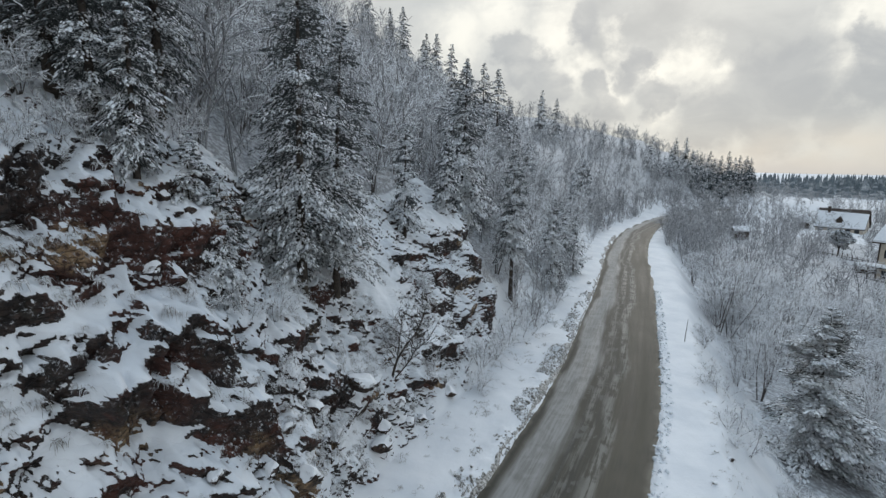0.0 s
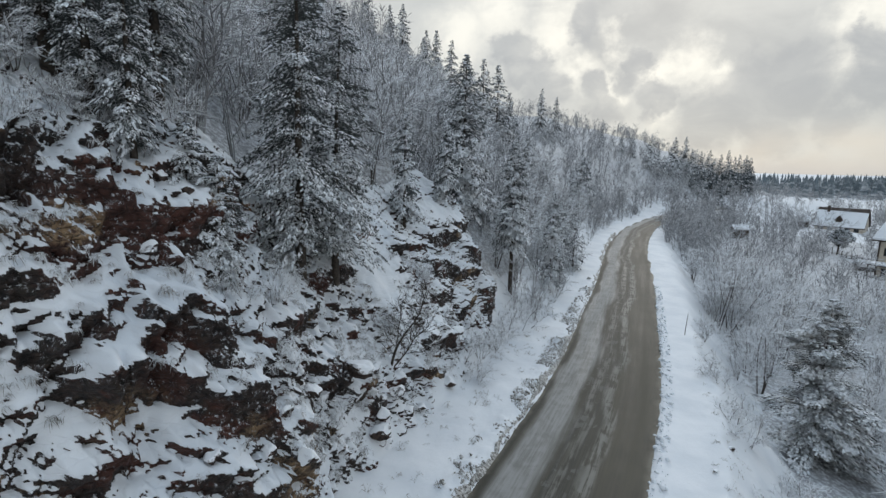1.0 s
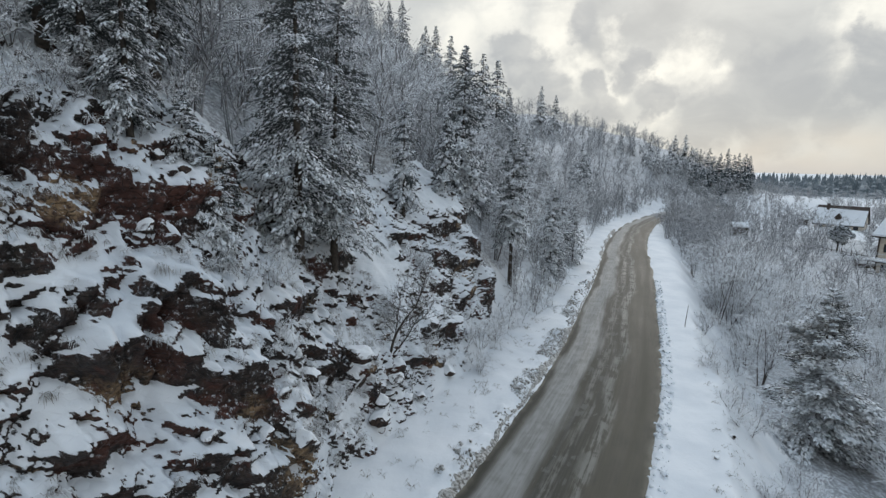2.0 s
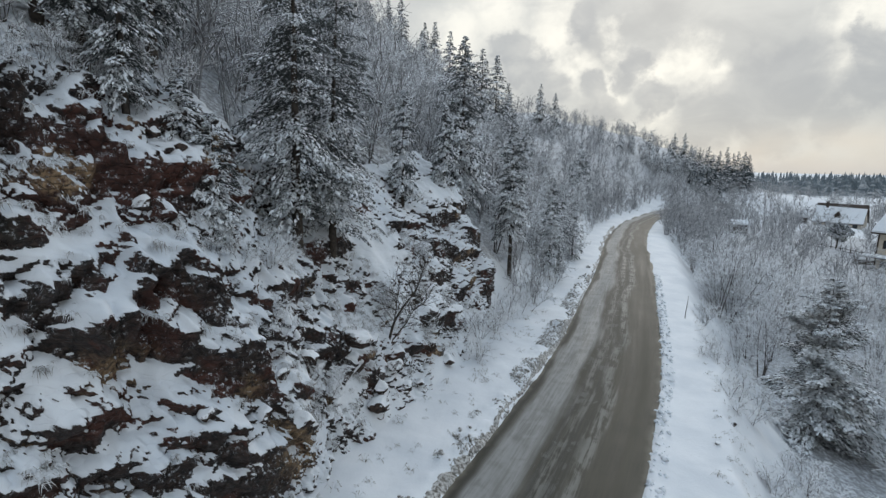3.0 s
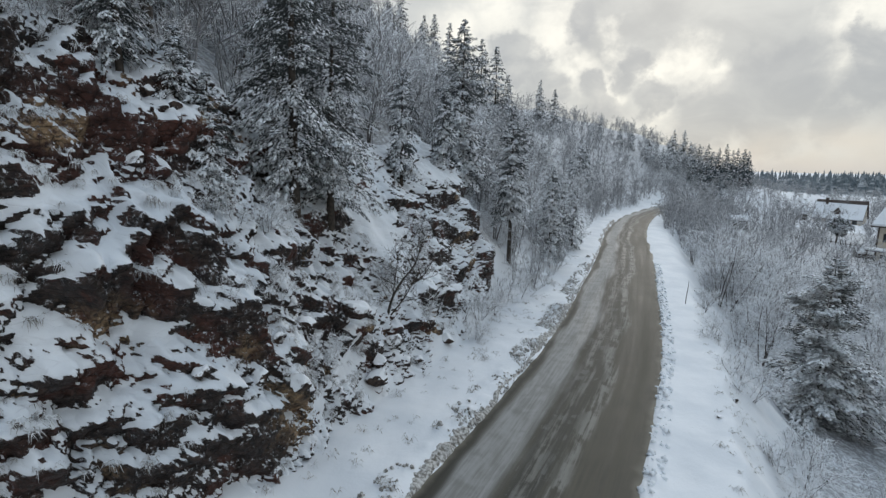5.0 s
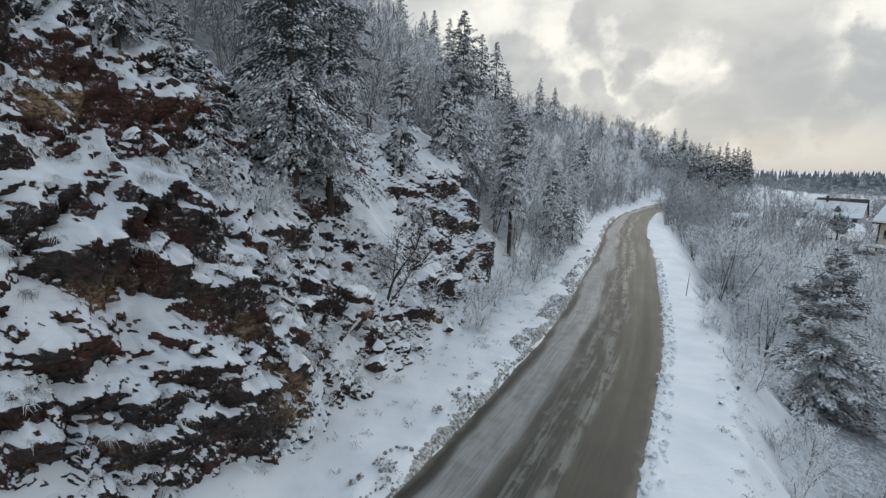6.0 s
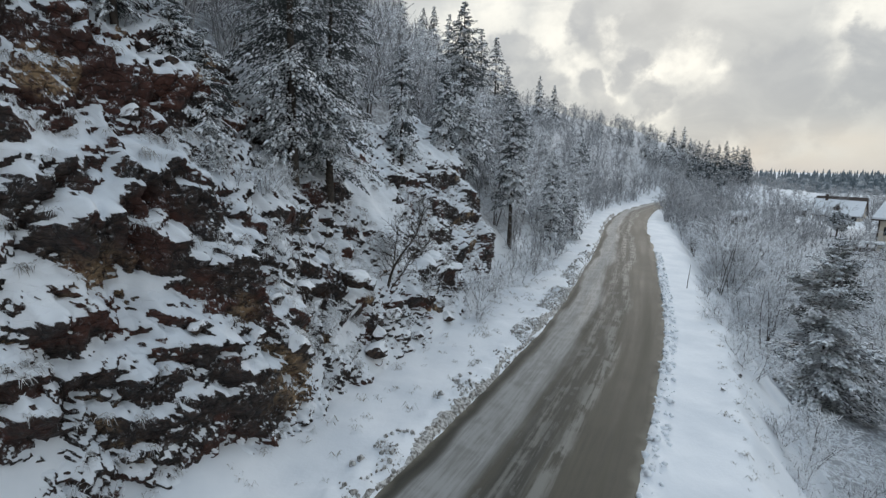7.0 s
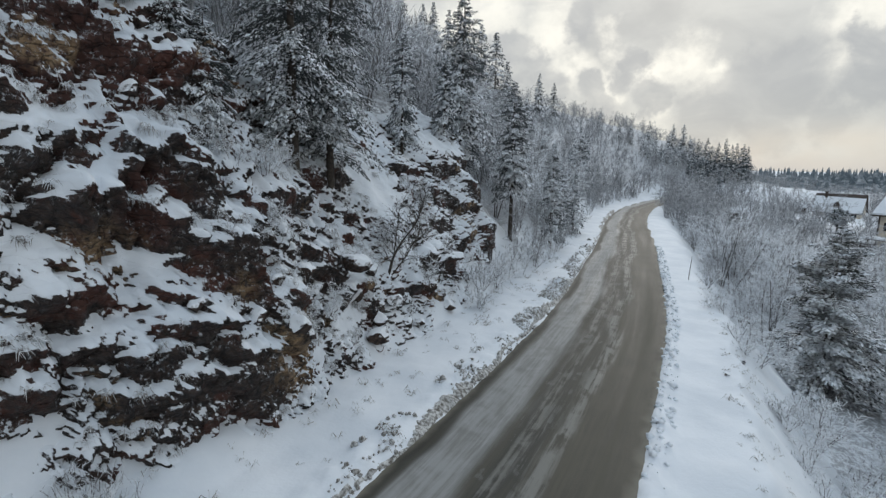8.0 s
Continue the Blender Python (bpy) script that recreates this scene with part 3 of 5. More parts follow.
def blocks(S, Z, wide, high, amp, tilt, seed):
    """Broken blocks: each cell stands out by its own amount and leans its own way."""
    a = S / wide + 0.35 * layers(S / wide * 0.9, Z / high * 0.9, 0, 2, seed) + 0.45 * Z / high
    b = Z / high + 0.35 * layers(S / wide * 0.9, Z / high * 0.9, 4.0, 2, seed + 1) - 0.35 * S / wide
    ia, ib = np.floor(a), np.floor(b)
    best = np.full(S.shape, 99.0)
    value = np.zeros(S.shape)
    zero = np.zeros_like(S)
    for da in (-1, 0, 1):
        for db in (-1, 0, 1):
            ca, cb = ia + da, ib + db
            pa, pb = ca + 0.5 + 0.42 * hashed(ca, cb, zero, seed), cb + 0.5 + 0.42 * hashed(ca, cb, zero + 1, seed)
            d = (a - pa) ** 2 + (b - pb) ** 2
            v = amp * hashed(ca, cb, zero + 2, seed) + tilt * wide * (0.5 * hashed(ca, cb, zero + 3, seed) * (a - pa) - (0.55 + 0.45 * hashed(ca, cb, zero + 4, seed)) * (b - pb))
            value, best = np.where(d < best, v, value), np.minimum(d, best)
    return value


def blurred(a, n):
    """Box blur over n cells each way, twice."""
    for _ in range(2):
        for axis in (0, 1):
            pad = [(n, n) if k == axis else (0, 0) for k in range(a.ndim)]
            c = np.cumsum(np.pad(a, pad, mode="edge"), axis=axis)
            c = np.concatenate([np.zeros_like(np.take(c, [0], axis)), c], axis)
            size = a.shape[axis]
            a = (np.take(c, np.arange(size) + 2 * n + 1, axis) - np.take(c, np.arange(size), axis)) / (2 * n + 1)
    return a


def normals_of(grid):
    n = np.cross(np.gradient(grid, axis=0), np.gradient(grid, axis=1))
    n = n / (np.linalg.norm(n, axis=2, keepdims=True) + 1e-9)
    return n * np.sign(n[..., 2].mean())


def rock_sheet():
    """The broken rock face, its snow cover from 0 to 1, and the shape of its grid."""
    ss = np.r_[np.arange(14, 22.5, 0.16), np.arange(22.5, 36, 0.045), np.arange(36, 58.2, 0.075)]
    hh = np.linspace(-0.06, 1.30, 310)
    S, H = np.meshgrid(ss, hh, indexing="ij")
    A, foot = cliff_height(S), cliff_foot(S)
    width = 11.2 - foot
    low, top = np.clip(H, None, 1.0), np.clip(H - 1.0, 0, None)
    k = table(S, (0, 0.9), (27, 0.88), (28.8, 0.5), (31.5, 0.5), (33, 0.85), (60, 0.85))
    U = foot + width * (k * low + (1 - k) * low ** 2 * np.sign(low)) + top * 11.0
    Zb = A * low + top * 11.0 * 0.92
    Zb = Zb - 1.6 * smooth(top, 0.18, 0.30)
    # broad buttresses and hollows
    D = 0.15 + 0.35 * layers(S * 0.22, Zb * 0.16, 0, 2, 41) + 0.16 * layers(S * 0.75, Zb * 0.6, 0, 3, 43)
    sway = 0.13 * layers(S * 1.3, Zb * 0.35, 0, 3, 47) + 0.07 * lump(S * 5.0, Zb * 1.5, 0, 49)
    bare = 0.0
    for s0, s1, z0, z1, amp, reach, face in WALL_LEDGES + BANK_LEDGES + LOW_LEDGES + SCREE_LEDGES + NOSE_LEDGES:
        soft = min(0.30, 0.22 * (s1 - s0))
        along = S + 0.22 * layers(Zb * 1.3, S * 0.3, 0, 2, int(z0 * 10))
        lip = z0 + (z1 - z0) * np.clip((along - s0) / (s1 - s0), -0.2, 1.2) + sway
        span = smooth(along, s0 - soft, s0 + soft) * (1 - smooth(along, s1 - soft, s1 + soft))
        tall = face * (0.95 + 0.35 * lump(S * 1.6, z0, 0, 53))
        t = Zb - lip
        D = D + amp * span * np.where(t > 0, np.exp(-np.clip(t, 0, None) / reach), np.clip(1 + t / tall, 0, 1) ** 0.8)
        bare = np.maximum(bare, span * smooth(t, -tall - 0.12, -tall + 0.08) * (1 - smooth(t, -0.06, 0.05)))
    calm = 0.0
    for s0, z0, a, b in BANKS:
        calm = np.maximum(calm, np.exp(-(((S - s0 - 0.3 * sway) / a) ** 2 + ((Zb - z0 - sway) / b) ** 2) ** 2))
    calm = calm * (1 - bare)
    # rubble of broken stones, coarse to fine, and clefts along the bedding
    stir = 1 - 0.92 * calm
    D = D + stir * (1 - 0.4 * bare) * blocks(S, Zb, 1.3, 1.2, 0.12, 0.10, 57)
    D = D + stir * (1 - 0.55 * bare) * (blocks(S, Zb, 0.50, 0.72, 0.18, 0.26, 58) + blocks(S, Zb, 0.26, 0.36, 0.125, 0.34, 59) + blocks(S, Zb, 0.15, 0.18, 0.06, 0.34, 60))
    D = D + 0.4 * smooth(Zb, 9.0, 11.0) * stir * blocks(S, Zb, 1.0, 0.7, 0.28, 0.16, 63)
    bed = 0.86 * Zb - 0.5 * S + 0.5 * layers(S * 0.6, Zb * 0.6, 0, 3, 91)
    cleft = np.exp(-((bed * 0.9 - np.round(bed * 0.9)) / 0.07) ** 2) * smooth(lump(S * 0.9, Zb * 0.9, 0, 93), -0.2, 0.4)
    D = D - 0.22 * cleft * stir
    D = D + (0.02 + 0.03 * bare) * layers(S * 7, Zb * 7, 0, 3, 85)
    D = D * smooth(H, -0.06, 0.04) * (1 - 0.7 * smooth(top, 0.05, 0.28))
    norm = np.hypot(A, width)
    U = U - D * A / norm
    Zr = Zb + D * width / norm * 0.6 + 0.05
    X, Y = road_place(S, U)
    grid = np.stack([X, Y, Zr], -1)
    # snow settles on what faces up, in pillows that round off the stones below
    nz = normals_of(grid)[..., 2]
    wide_nz = normals_of(blurred(grid, 5))[..., 2]
    drifts = 0.09 * layers(S * 1.1, Zb * 1.1, 0, 3, 71) + 0.11 * layers(S * 4.0, Zb * 4.0, 0, 3, 73, 0.6) * (1 - 0.8 * calm)
    hold = 0.60 * nz + 0.40 * wide_nz + drifts - 0.25 * bare + 0.40 * calm + 0.2 * smooth(top, 0.08, 0.2)
    snow = smooth(hold, SNOW_HOLD - 0.07, SNOW_HOLD + 0.07)
    pillow = blurred(snow, 2) * blurred(snow, 1)
    thick = (0.08 + 0.035 * lump(S * 2.0, Zb * 2.0, 0, 75)) * pillow
    tx, ty = np.interp(S, ALONG, TANGENT[:, 0]), np.interp(S, ALONG, TANGENT[:, 1])
    smoothed = blurred(grid, 1)
    grid = grid + (smoothed - grid) * (0.55 + 0.4 * calm)[..., None] * blurred(snow, 1)[..., None] + thick[..., None] * np.stack([0.45 * ty, -0.45 * tx, np.full_like(tx, 0.9)], -1)
    return grid.reshape(-1, 3), grid_faces(len(ss), len(hh))[:, ::-1], (len(ss), len(hh)), snow, ss


SNOW_HOLD = 0.235
rv, rf, _shape, rock_snow, ROCK_S = rock_sheet()
rock_mesh = mesh_from("rock_face", rv, rf, [M_ROCK], shade=True)
rock_mesh.attributes.new("snow", "FLOAT", "POINT").data.foreach_set("value", rock_snow.astype(np.float32).ravel())
rock_face = new("rock_face", rock_mesh)
tagged(rock_face, "dark brown and ochre rock cut with snow on its ledges", "rock face", kind="structure")


def rock_spot(s, z):
    """The place on the rock face s metres along the road and z metres up."""
    column = rv.reshape(*_shape, 3)[np.abs(ROCK_S - s).argmin()]
    return tuple(float(v) for v in column[np.abs(column[:, 2] - z).argmin()])


# heights for whatever stands on the rock or the ground
_zone = {}
for k in range(len(rv)):
    key = (int(math.floor(rv[k, 0] / 0.4)), int(math.floor(rv[k, 1] / 0.4)))
    if rv[k, 2] > _zone.get(key, -99):
        _zone[key] = rv[k, 2]


_known = {}


def stand(x, y):
    """Height of the surface at a place: rock where there is rock, else the ground."""
    z = _known.get((x, y))
    if z is None:
        z = float(ground_height(np.array([x]), np.array([y]), fine=False)[0])
    return max(z, _zone.get((int(math.floor(x / 0.4)), int(math.floor(y / 0.4))), -99.0))


def survey(places):
    """Heights of many places at once, kept for stand()."""
    p = np.array(places, float)
    for (x, y), z in zip(places, ground_height(p[:, 0], p[:, 1], fine=False)):
        _known[(x, y)] = float(z)

# ---- vegetation ----
def spindles(base, way, length, width, thick):
    """Many flattened sprigs, each a stretched wedge with a broad upper side, as arrays."""
    n = len(base)
    way = way / np.linalg.norm(way, axis=1, keepdims=True)
    side = np.cross(way, (0, 0, 1.0))
    side /= np.linalg.norm(side, axis=1, keepdims=True) + 1e-9
    top = np.cross(side, way)
    L, W, T = length[:, None], width[:, None], thick[:, None]
    mid = base + way * L * 0.45
    v = np.stack([base, mid + side * W + top * T * 0.35, mid - side * W + top * T * 0.35, mid - top * T, base + way * L], 1).reshape(-1, 3)
    f = np.array([(0, 1, 2), (4, 2, 1), (0, 2, 3), (0, 3, 1), (4, 3, 2), (4, 1, 3)])
    return v, (np.arange(n)[:, None, None] * 5 + f[None]).reshape(-1, 3)


def tubes(p0, p1, r0, r1, sides=3):
    """Many straight tapered stems as arrays of quads."""
    p0, p1, r0, r1 = (np.asarray(a, float) for a in (p0, p1, r0, r1))
    d = p1 - p0
    d = d / (np.linalg.norm(d, axis=1, keepdims=True) + 1e-9)
    ref = np.where(np.abs(d[:, 2:3]) > 0.9, np.array([[1.0, 0, 0]]), np.array([[0, 0, 1.0]]))
    a = np.cross(d, ref)
    a /= np.linalg.norm(a, axis=1, keepdims=True) + 1e-9
    b = np.cross(d, a)
    ang = np.arange(sides) / sides * 2 * np.pi + 0.5
    ring = np.cos(ang)[None, :, None] * a[:, None] + np.sin(ang)[None, :, None] * b[:, None]
    v = np.concatenate([p0[:, None] + ring * r0[:, None, None], p1[:, None] + ring * r1[:, None, None]], 1).reshape(-1, 3)
    k = np.arange(sides)
    f = np.stack([k, (k + 1) % sides, (k + 1) % sides + sides, k + sides], -1)
    return v, (np.arange(len(p0))[:, None, None] * 2 * sides + f[None]).reshape(-1, 4)


def trunk_mesh(name, points, radii, mat, sides=9):
    """A bent tapering trunk."""
    pts = np.asarray(points, float)
    ang = np.arange(sides) / sides * 2 * np.pi
    rings = []
    for k, (p, r) in enumerate(zip(pts, radii)):
        rr = r * (1 + 0.10 * np.sin(ang * 3 + k) + 0.06 * np.sin(ang * 5 + 2 * k))
        rings.append(np.c_[p[0] + np.cos(ang) * rr, p[1] + np.sin(ang) * rr, np.full(sides, p[2])])
    v = np.concatenate(rings)
    k = np.arange(sides)
    f = np.concatenate([np.stack([k, (k + 1) % sides, (k + 1) % sides + sides, k + sides], -1) + i * sides for i in range(len(pts) - 1)])
    return mesh_from(name, v, f, [mat], shade=True)


def spruce_crown(h, radius, seed, whorls, sprigs, start=0.12, droop=0.45, scale=1.0, gap=0.0, rods=4, wide=1.0, blunt=0.62, loads=0, uneven=0.3, fluff=0.0):
    """Sprig arrays of a spruce's crown, and arrays of the snow lying on its branches."""
    rng = np.random.RandomState(seed)
    base, way, length, width = [], [], [], []
    s_base, s_way, s_len, s_wid = [], [], [], []
    lop = rng.uniform(0, 2 * np.pi, 2)
    for q in np.linspace(0.0, 1.0, whorls):
        z = 1 - (1 - start) * (1 - q) ** 1.22 * 0.985 - 0.015
        z = z + rng.uniform(-0.3, 0.3) * (1 - q) / whorls
        taper = max(1 - z, 0.0)
        reach = radius * (taper ** blunt) * min(1.0, 0.70 + (z - start) * 2.2) * min(1.0, 0.25 + taper * 5.0)
        for _ in range(int(rng.randint(5, 8)) if taper > 0.12 else 5):
            if rng.rand() < gap:
                continue
            a = rng.uniform(0, 2 * np.pi)
            lobes = 1 + uneven * 0.5 * (np.sin(a * 2 + lop[0] + z * 9) + np.sin(a * 3 + lop[1] - z * 14))
            r = reach * rng.uniform(0.66, 1.08) * lobes + 0.10
            n = max(int(sprigs * (0.25 + 0.75 * r / radius)), 2 if taper > 0.25 else 6)
            t = np.sort(rng.uniform(0.05, 1.0, n) ** 0.75)
            d = droop * rng.uniform(0.6, 1.4) * (0.35 + 0.85 * taper)
            rise = 0.25 * (1 - taper) + rng.uniform(-0.05, 0.14)
            out = np.array([np.cos(a), np.sin(a)])
            side = np.array([-out[1], out[0]])
            swing = rng.uniform(-0.12, 0.12) * r * t ** 2
            fan = rng.uniform(-1, 1, n) * r * 0.20 * np.sin(np.pi * np.clip(t, 0.1, 0.95))
            p = np.c_[out[0] * r * t + side[0] * (swing + fan), out[1] * r * t + side[1] * (swing + fan), h * z + r * (rise * t - d * t * t) - np.abs(fan) * 0.35]
            p[:, 2] += rng.normal(0, 1, n) * fluff * r * (1.1 - t)
            s = np.sign(fan) * rng.uniform(0.1, 0.95, n)
            along = np.c_[np.full(n, out[0]), np.full(n, out[1]), rise - 2 * d * t]
            hang = rng.uniform(0.15, 1.15, n) * droop * 1.5
            dirs = along * 0.8 + s[:, None] * np.array([side[0], side[1], 0.0]) + np.c_[np.zeros((n, 2)), -hang]
            ln = (0.22 + 0.17 * r * (1 - 0.5 * t)) * rng.uniform(0.6, 1.25, n) * scale
            base.append(p), way.append(dirs), length.append(ln), width.append(ln * wide * rng.uniform(0.11, 0.21, n))
            # the branch itself
            if rods:
                tb = np.linspace(0, 0.85, rods)
                pb = np.c_[out[0] * r * tb, out[1] * r * tb, h * z + r * (rise * tb - d * tb * tb)]
                wb = np.c_[np.full(rods, out[0]), np.full(rods, out[1]), rise - 2 * d * tb]
                base.append(pb), way.append(wb), length.append(np.full(rods, r / rods * 0.9)), width.append(np.full(rods, 0.02 + 0.012 * r))
            # snow pads on its outer part
            m = int(loads * rng.uniform(0.0, 1.5) * (0.4 + 0.6 * r / radius))
            if m:
                ts = 1 - rng.uniform(0.0, 1.0, m) ** 1.5 * 0.75
                f2 = rng.uniform(-1, 1, m) * r * 0.17
                ps = np.c_[out[0] * r * ts + side[0] * f2, out[1] * r * ts + side[1] * f2, h * z + r * (rise * ts - d * ts * ts) - np.abs(f2) * 0.35 + 0.03]
                ws = np.c_[np.full(m, out[0]), np.full(m, out[1]), rise - 2 * d * ts] + (np.sign(f2) * 0.45)[:, None] * np.array([side[0], side[1], 0.0])
                ls = (0.20 + 0.08 * r) * rng.uniform(0.5, 1.3, m) * max(scale, 0.5) * 1.3
                s_base.append(ps - ws * ls[:, None] * 0.5), s_way.append(ws), s_len.append(ls), s_wid.append(ls * rng.uniform(0.16, 0.28, m))
    base, way, length, width = (np.concatenate(a) for a in (base, way, length, width))
    crown = spindles(base, way, length, width, width * 0.5)
    if not loads:
        return crown
    s_base, s_way, s_len, s_wid = (np.concatenate(a) for a in (s_base, s_way, s_len, s_wid))
    return crown, lumps(s_base, s_way, s_len, s_wid, s_wid * 0.62)


def lumps(base, way, length, width, thick):
    """Many small rounded pads of snow, as arrays."""
    n = len(base)
    way = way / np.linalg.norm(way, axis=1, keepdims=True)
    side = np.cross(way, (0, 0, 1.0))
    side /= np.linalg.norm(side, axis=1, keepdims=True) + 1e-9
    top = np.cross(side, way)
    L, W, T = length[:, None], width[:, None], thick[:, None]
    a, b = base + way * L * 0.28, base + way * L * 0.72
    v = np.stack([base, a + side * W, a + top * T, a - side * W, b + side * W * 0.9, b + top * T * 0.9, b - side * W * 0.9, base + way * L], 1).reshape(-1, 3)
    f = np.array([(0, 1, 2), (0, 2, 3), (1, 4, 5), (1, 5, 2), (2, 5, 6), (2, 6, 3), (4, 7, 5), (5, 7, 6), (0, 3, 1), (3, 6, 4), (3, 4, 1), (6, 7, 4)])
    return v, (np.arange(n)[:, None, None] * 8 + f[None]).reshape(-1, 3)


def laden_mesh(name, sprigs, snow, needles):
    """One crown: sprigs, and the snow pads on them."""
    v = np.concatenate([sprigs[0], snow[0]])
    f = np.concatenate([sprigs[1], snow[1] + len(sprigs[0])])
    return mesh_from(name, v, f, [needles, M_LOAD], index=np.r_[np.zeros(len(sprigs[1]), np.int32), np.ones(len(snow[1]), np.int32)])


def spruce(name, h, radius, seed, whorls, sprigs, lean=(0.0, 0.0), far=False, dark=False, hoary=False, **how):
    """Trunk and crown meshes, to be shared by alike trees."""
    zs = np.linspace(-0.5, h * 0.95, 9)
    bend = np.c_[lean[0] * (zs / h) ** 2, lean[1] * (zs / h) ** 2, zs]
    radii = np.clip(h * 0.0145 * (1 - zs / h) + 0.008, 0.008, None)
    made = spruce_crown(h, radius, seed, whorls, sprigs, **how)
    made = made if len(made[0]) == 2 else (made,)
    shapes = []
    for v, f in made:
        up_by = (np.clip(v[:, 2], 0, None) / h) ** 2
        shapes.append((v + np.c_[lean[0] * up_by, lean[1] * up_by, np.zeros(len(v))], f))
    needles = M_NEEDLE_FAR if far else (M_NEEDLE_MID if hoary else (M_PINE if dark else M_NEEDLE))
    crown = laden_mesh("crown", shapes[0], shapes[1], needles) if len(shapes) > 1 else mesh_from("crown", *shapes[0], [needles])
    return trunk_mesh("trunk", bend, radii, M_BARK), crown


def plant_spruce(meshes, x, y, z, turn, size, label, group="", name="spruce_tree"):
    t = empty(name, Matrix.LocRotScale((x, y, z - 0.1), Euler((0, 0, turn)), (size, size, size)))
    tagged(t, label, "tree", group)
    part("trunk", meshes[0], t)
    part("crown", meshes[1], t)
    return t


def bare_segments(seed, h, stems, spread, levels=3, kids=5, twig=0.012, arch=0.0):
    """Stem segments of a leafless tree or shrub: starts, ends, radii and depth."""
    rng = np.random.RandomState(seed)
    out = []

    def grow(p, d, ln, r, level):
        steps = 4 if level == 0 else (3 if level == 1 else 1)
        q, dd = p, d
        for k in range(steps):
            bendy = 0.10 if level == 0 else 0.22
            dd = dd + rng.normal(0, bendy, 3) + np.array([0, 0, 0.05 - arch * (k + level) * 0.12])
            dd = dd / np.linalg.norm(dd)
            nxt = q + dd * ln / steps
            ra, rb = r * (1 - 0.6 * k / steps), r * (1 - 0.6 * (k + 1) / steps)
            out.append((q, nxt, max(ra, twig), max(rb, twig * 0.7), level))
            if level < levels and (level > 0 or k > 0):
                for _ in range(max(1, int(round(kids * rng.uniform(0.6, 1.3) / (1 if level else 1.3))))):
                    side = rng.normal(0, 1, 3)
                    side -= dd * side.dot(dd)
                    side /= np.linalg.norm(side) + 1e-9
                    new_d = dd * rng.uniform(0.35, 0.9) + side * rng.uniform(0.5, 1.0) + np.array([0, 0, 0.15])
                    t = rng.rand()
                    grow(q + (nxt - q) * t, new_d / np.linalg.norm(new_d), ln * rng.uniform(0.28, 0.5), rb * 0.55, level + 1)
            q = nxt

    for _ in range(stems):
        a, tilt = rng.uniform(0, 2 * np.pi), rng.uniform(0.05, 1.0) * spread
        d = np.array([np.cos(a) * tilt, np.sin(a) * tilt, 1.0])
        start = np.array([np.cos(a), np.sin(a), 0]) * (0.12 * stems ** 0.5) * rng.rand() - np.array([0, 0, 0.3])
        grow(start, d / np.linalg.norm(d), h * rng.uniform(0.7, 1.05), h * 0.0085 * (1.0 if stems > 1 else 1.5), 0)
    p0 = np.array([o[0] for o in out])
    p1 = np.array([o[1] for o in out])
    return p0, p1, np.array([o[2] for o in out]), np.array([o[3] for o in out]), np.array([o[4] for o in out])


def bare_tree(seed, h, stems, spread, **how):
    """Stems and snowy twigs, as two meshes."""
    p0, p1, r0, r1, lv = bare_segments(seed, h, stems, spread, **how)
    thick = lv == 0
    a = tubes(p0[thick], p1[thick], r0[thick], r1[thick], 5)
    b = tubes(p0[~thick], p1[~thick], r0[~thick], r1[~thick], 3)
    return mesh_from("stems", *a, [M_STEM], shade=True), mesh_from("twigs", *b, [M_TWIG])


def low_bush(seed, h, stems, spread, **how):
    """A bush: one mesh a stem, and one of all its twigs."""
    p0, p1, r0, r1, lv = bare_segments(seed, h, stems, spread, **how)
    first = np.where(lv == 0)[0]
    each = [mesh_from("stem", *tubes(p0[i], p1[i], r0[i], r1[i], 5), [M_STEM], shade=True) for i in np.split(first, len(first) // 4)]
    b = tubes(p0[lv > 0], p1[lv > 0], r0[lv > 0], r1[lv > 0], 3)
    return each, mesh_from("crown", *b, [M_TWIG])


def plant_bare(meshes, x, y, z, turn, size, name, label, category, group="", tip=(0.0, 0.0)):
    t = empty(name, Matrix.LocRotScale((x, y, z), Euler((tip[0], tip[1], turn)), (size, size, size)))
    tagged(t, label, category, group)
    for me in meshes[0] if isinstance(meshes[0], list) else [meshes[0]]:
        part("stem", me, t)
    part("crown", meshes[1], t)
    return t


def many(templates, spots):
    """Arrays of many copies of template (verts, faces), each at (k, x, y, z, turn, size)."""
    vs, fs, count = [], [], 0
    for k, x, y, z, turn, size in spots:
        v, f = templates[k]
        c, s = math.cos(turn) * size, math.sin(turn) * size
        vs.append(np.c_[v[:, 0] * c - v[:, 1] * s + x, v[:, 0] * s + v[:, 1] * c + y, v[:, 2] * size + z])
        fs.append(f + count)
        count += len(v)
    return np.concatenate(vs), np.concatenate(fs)


rnd = random.Random(4)

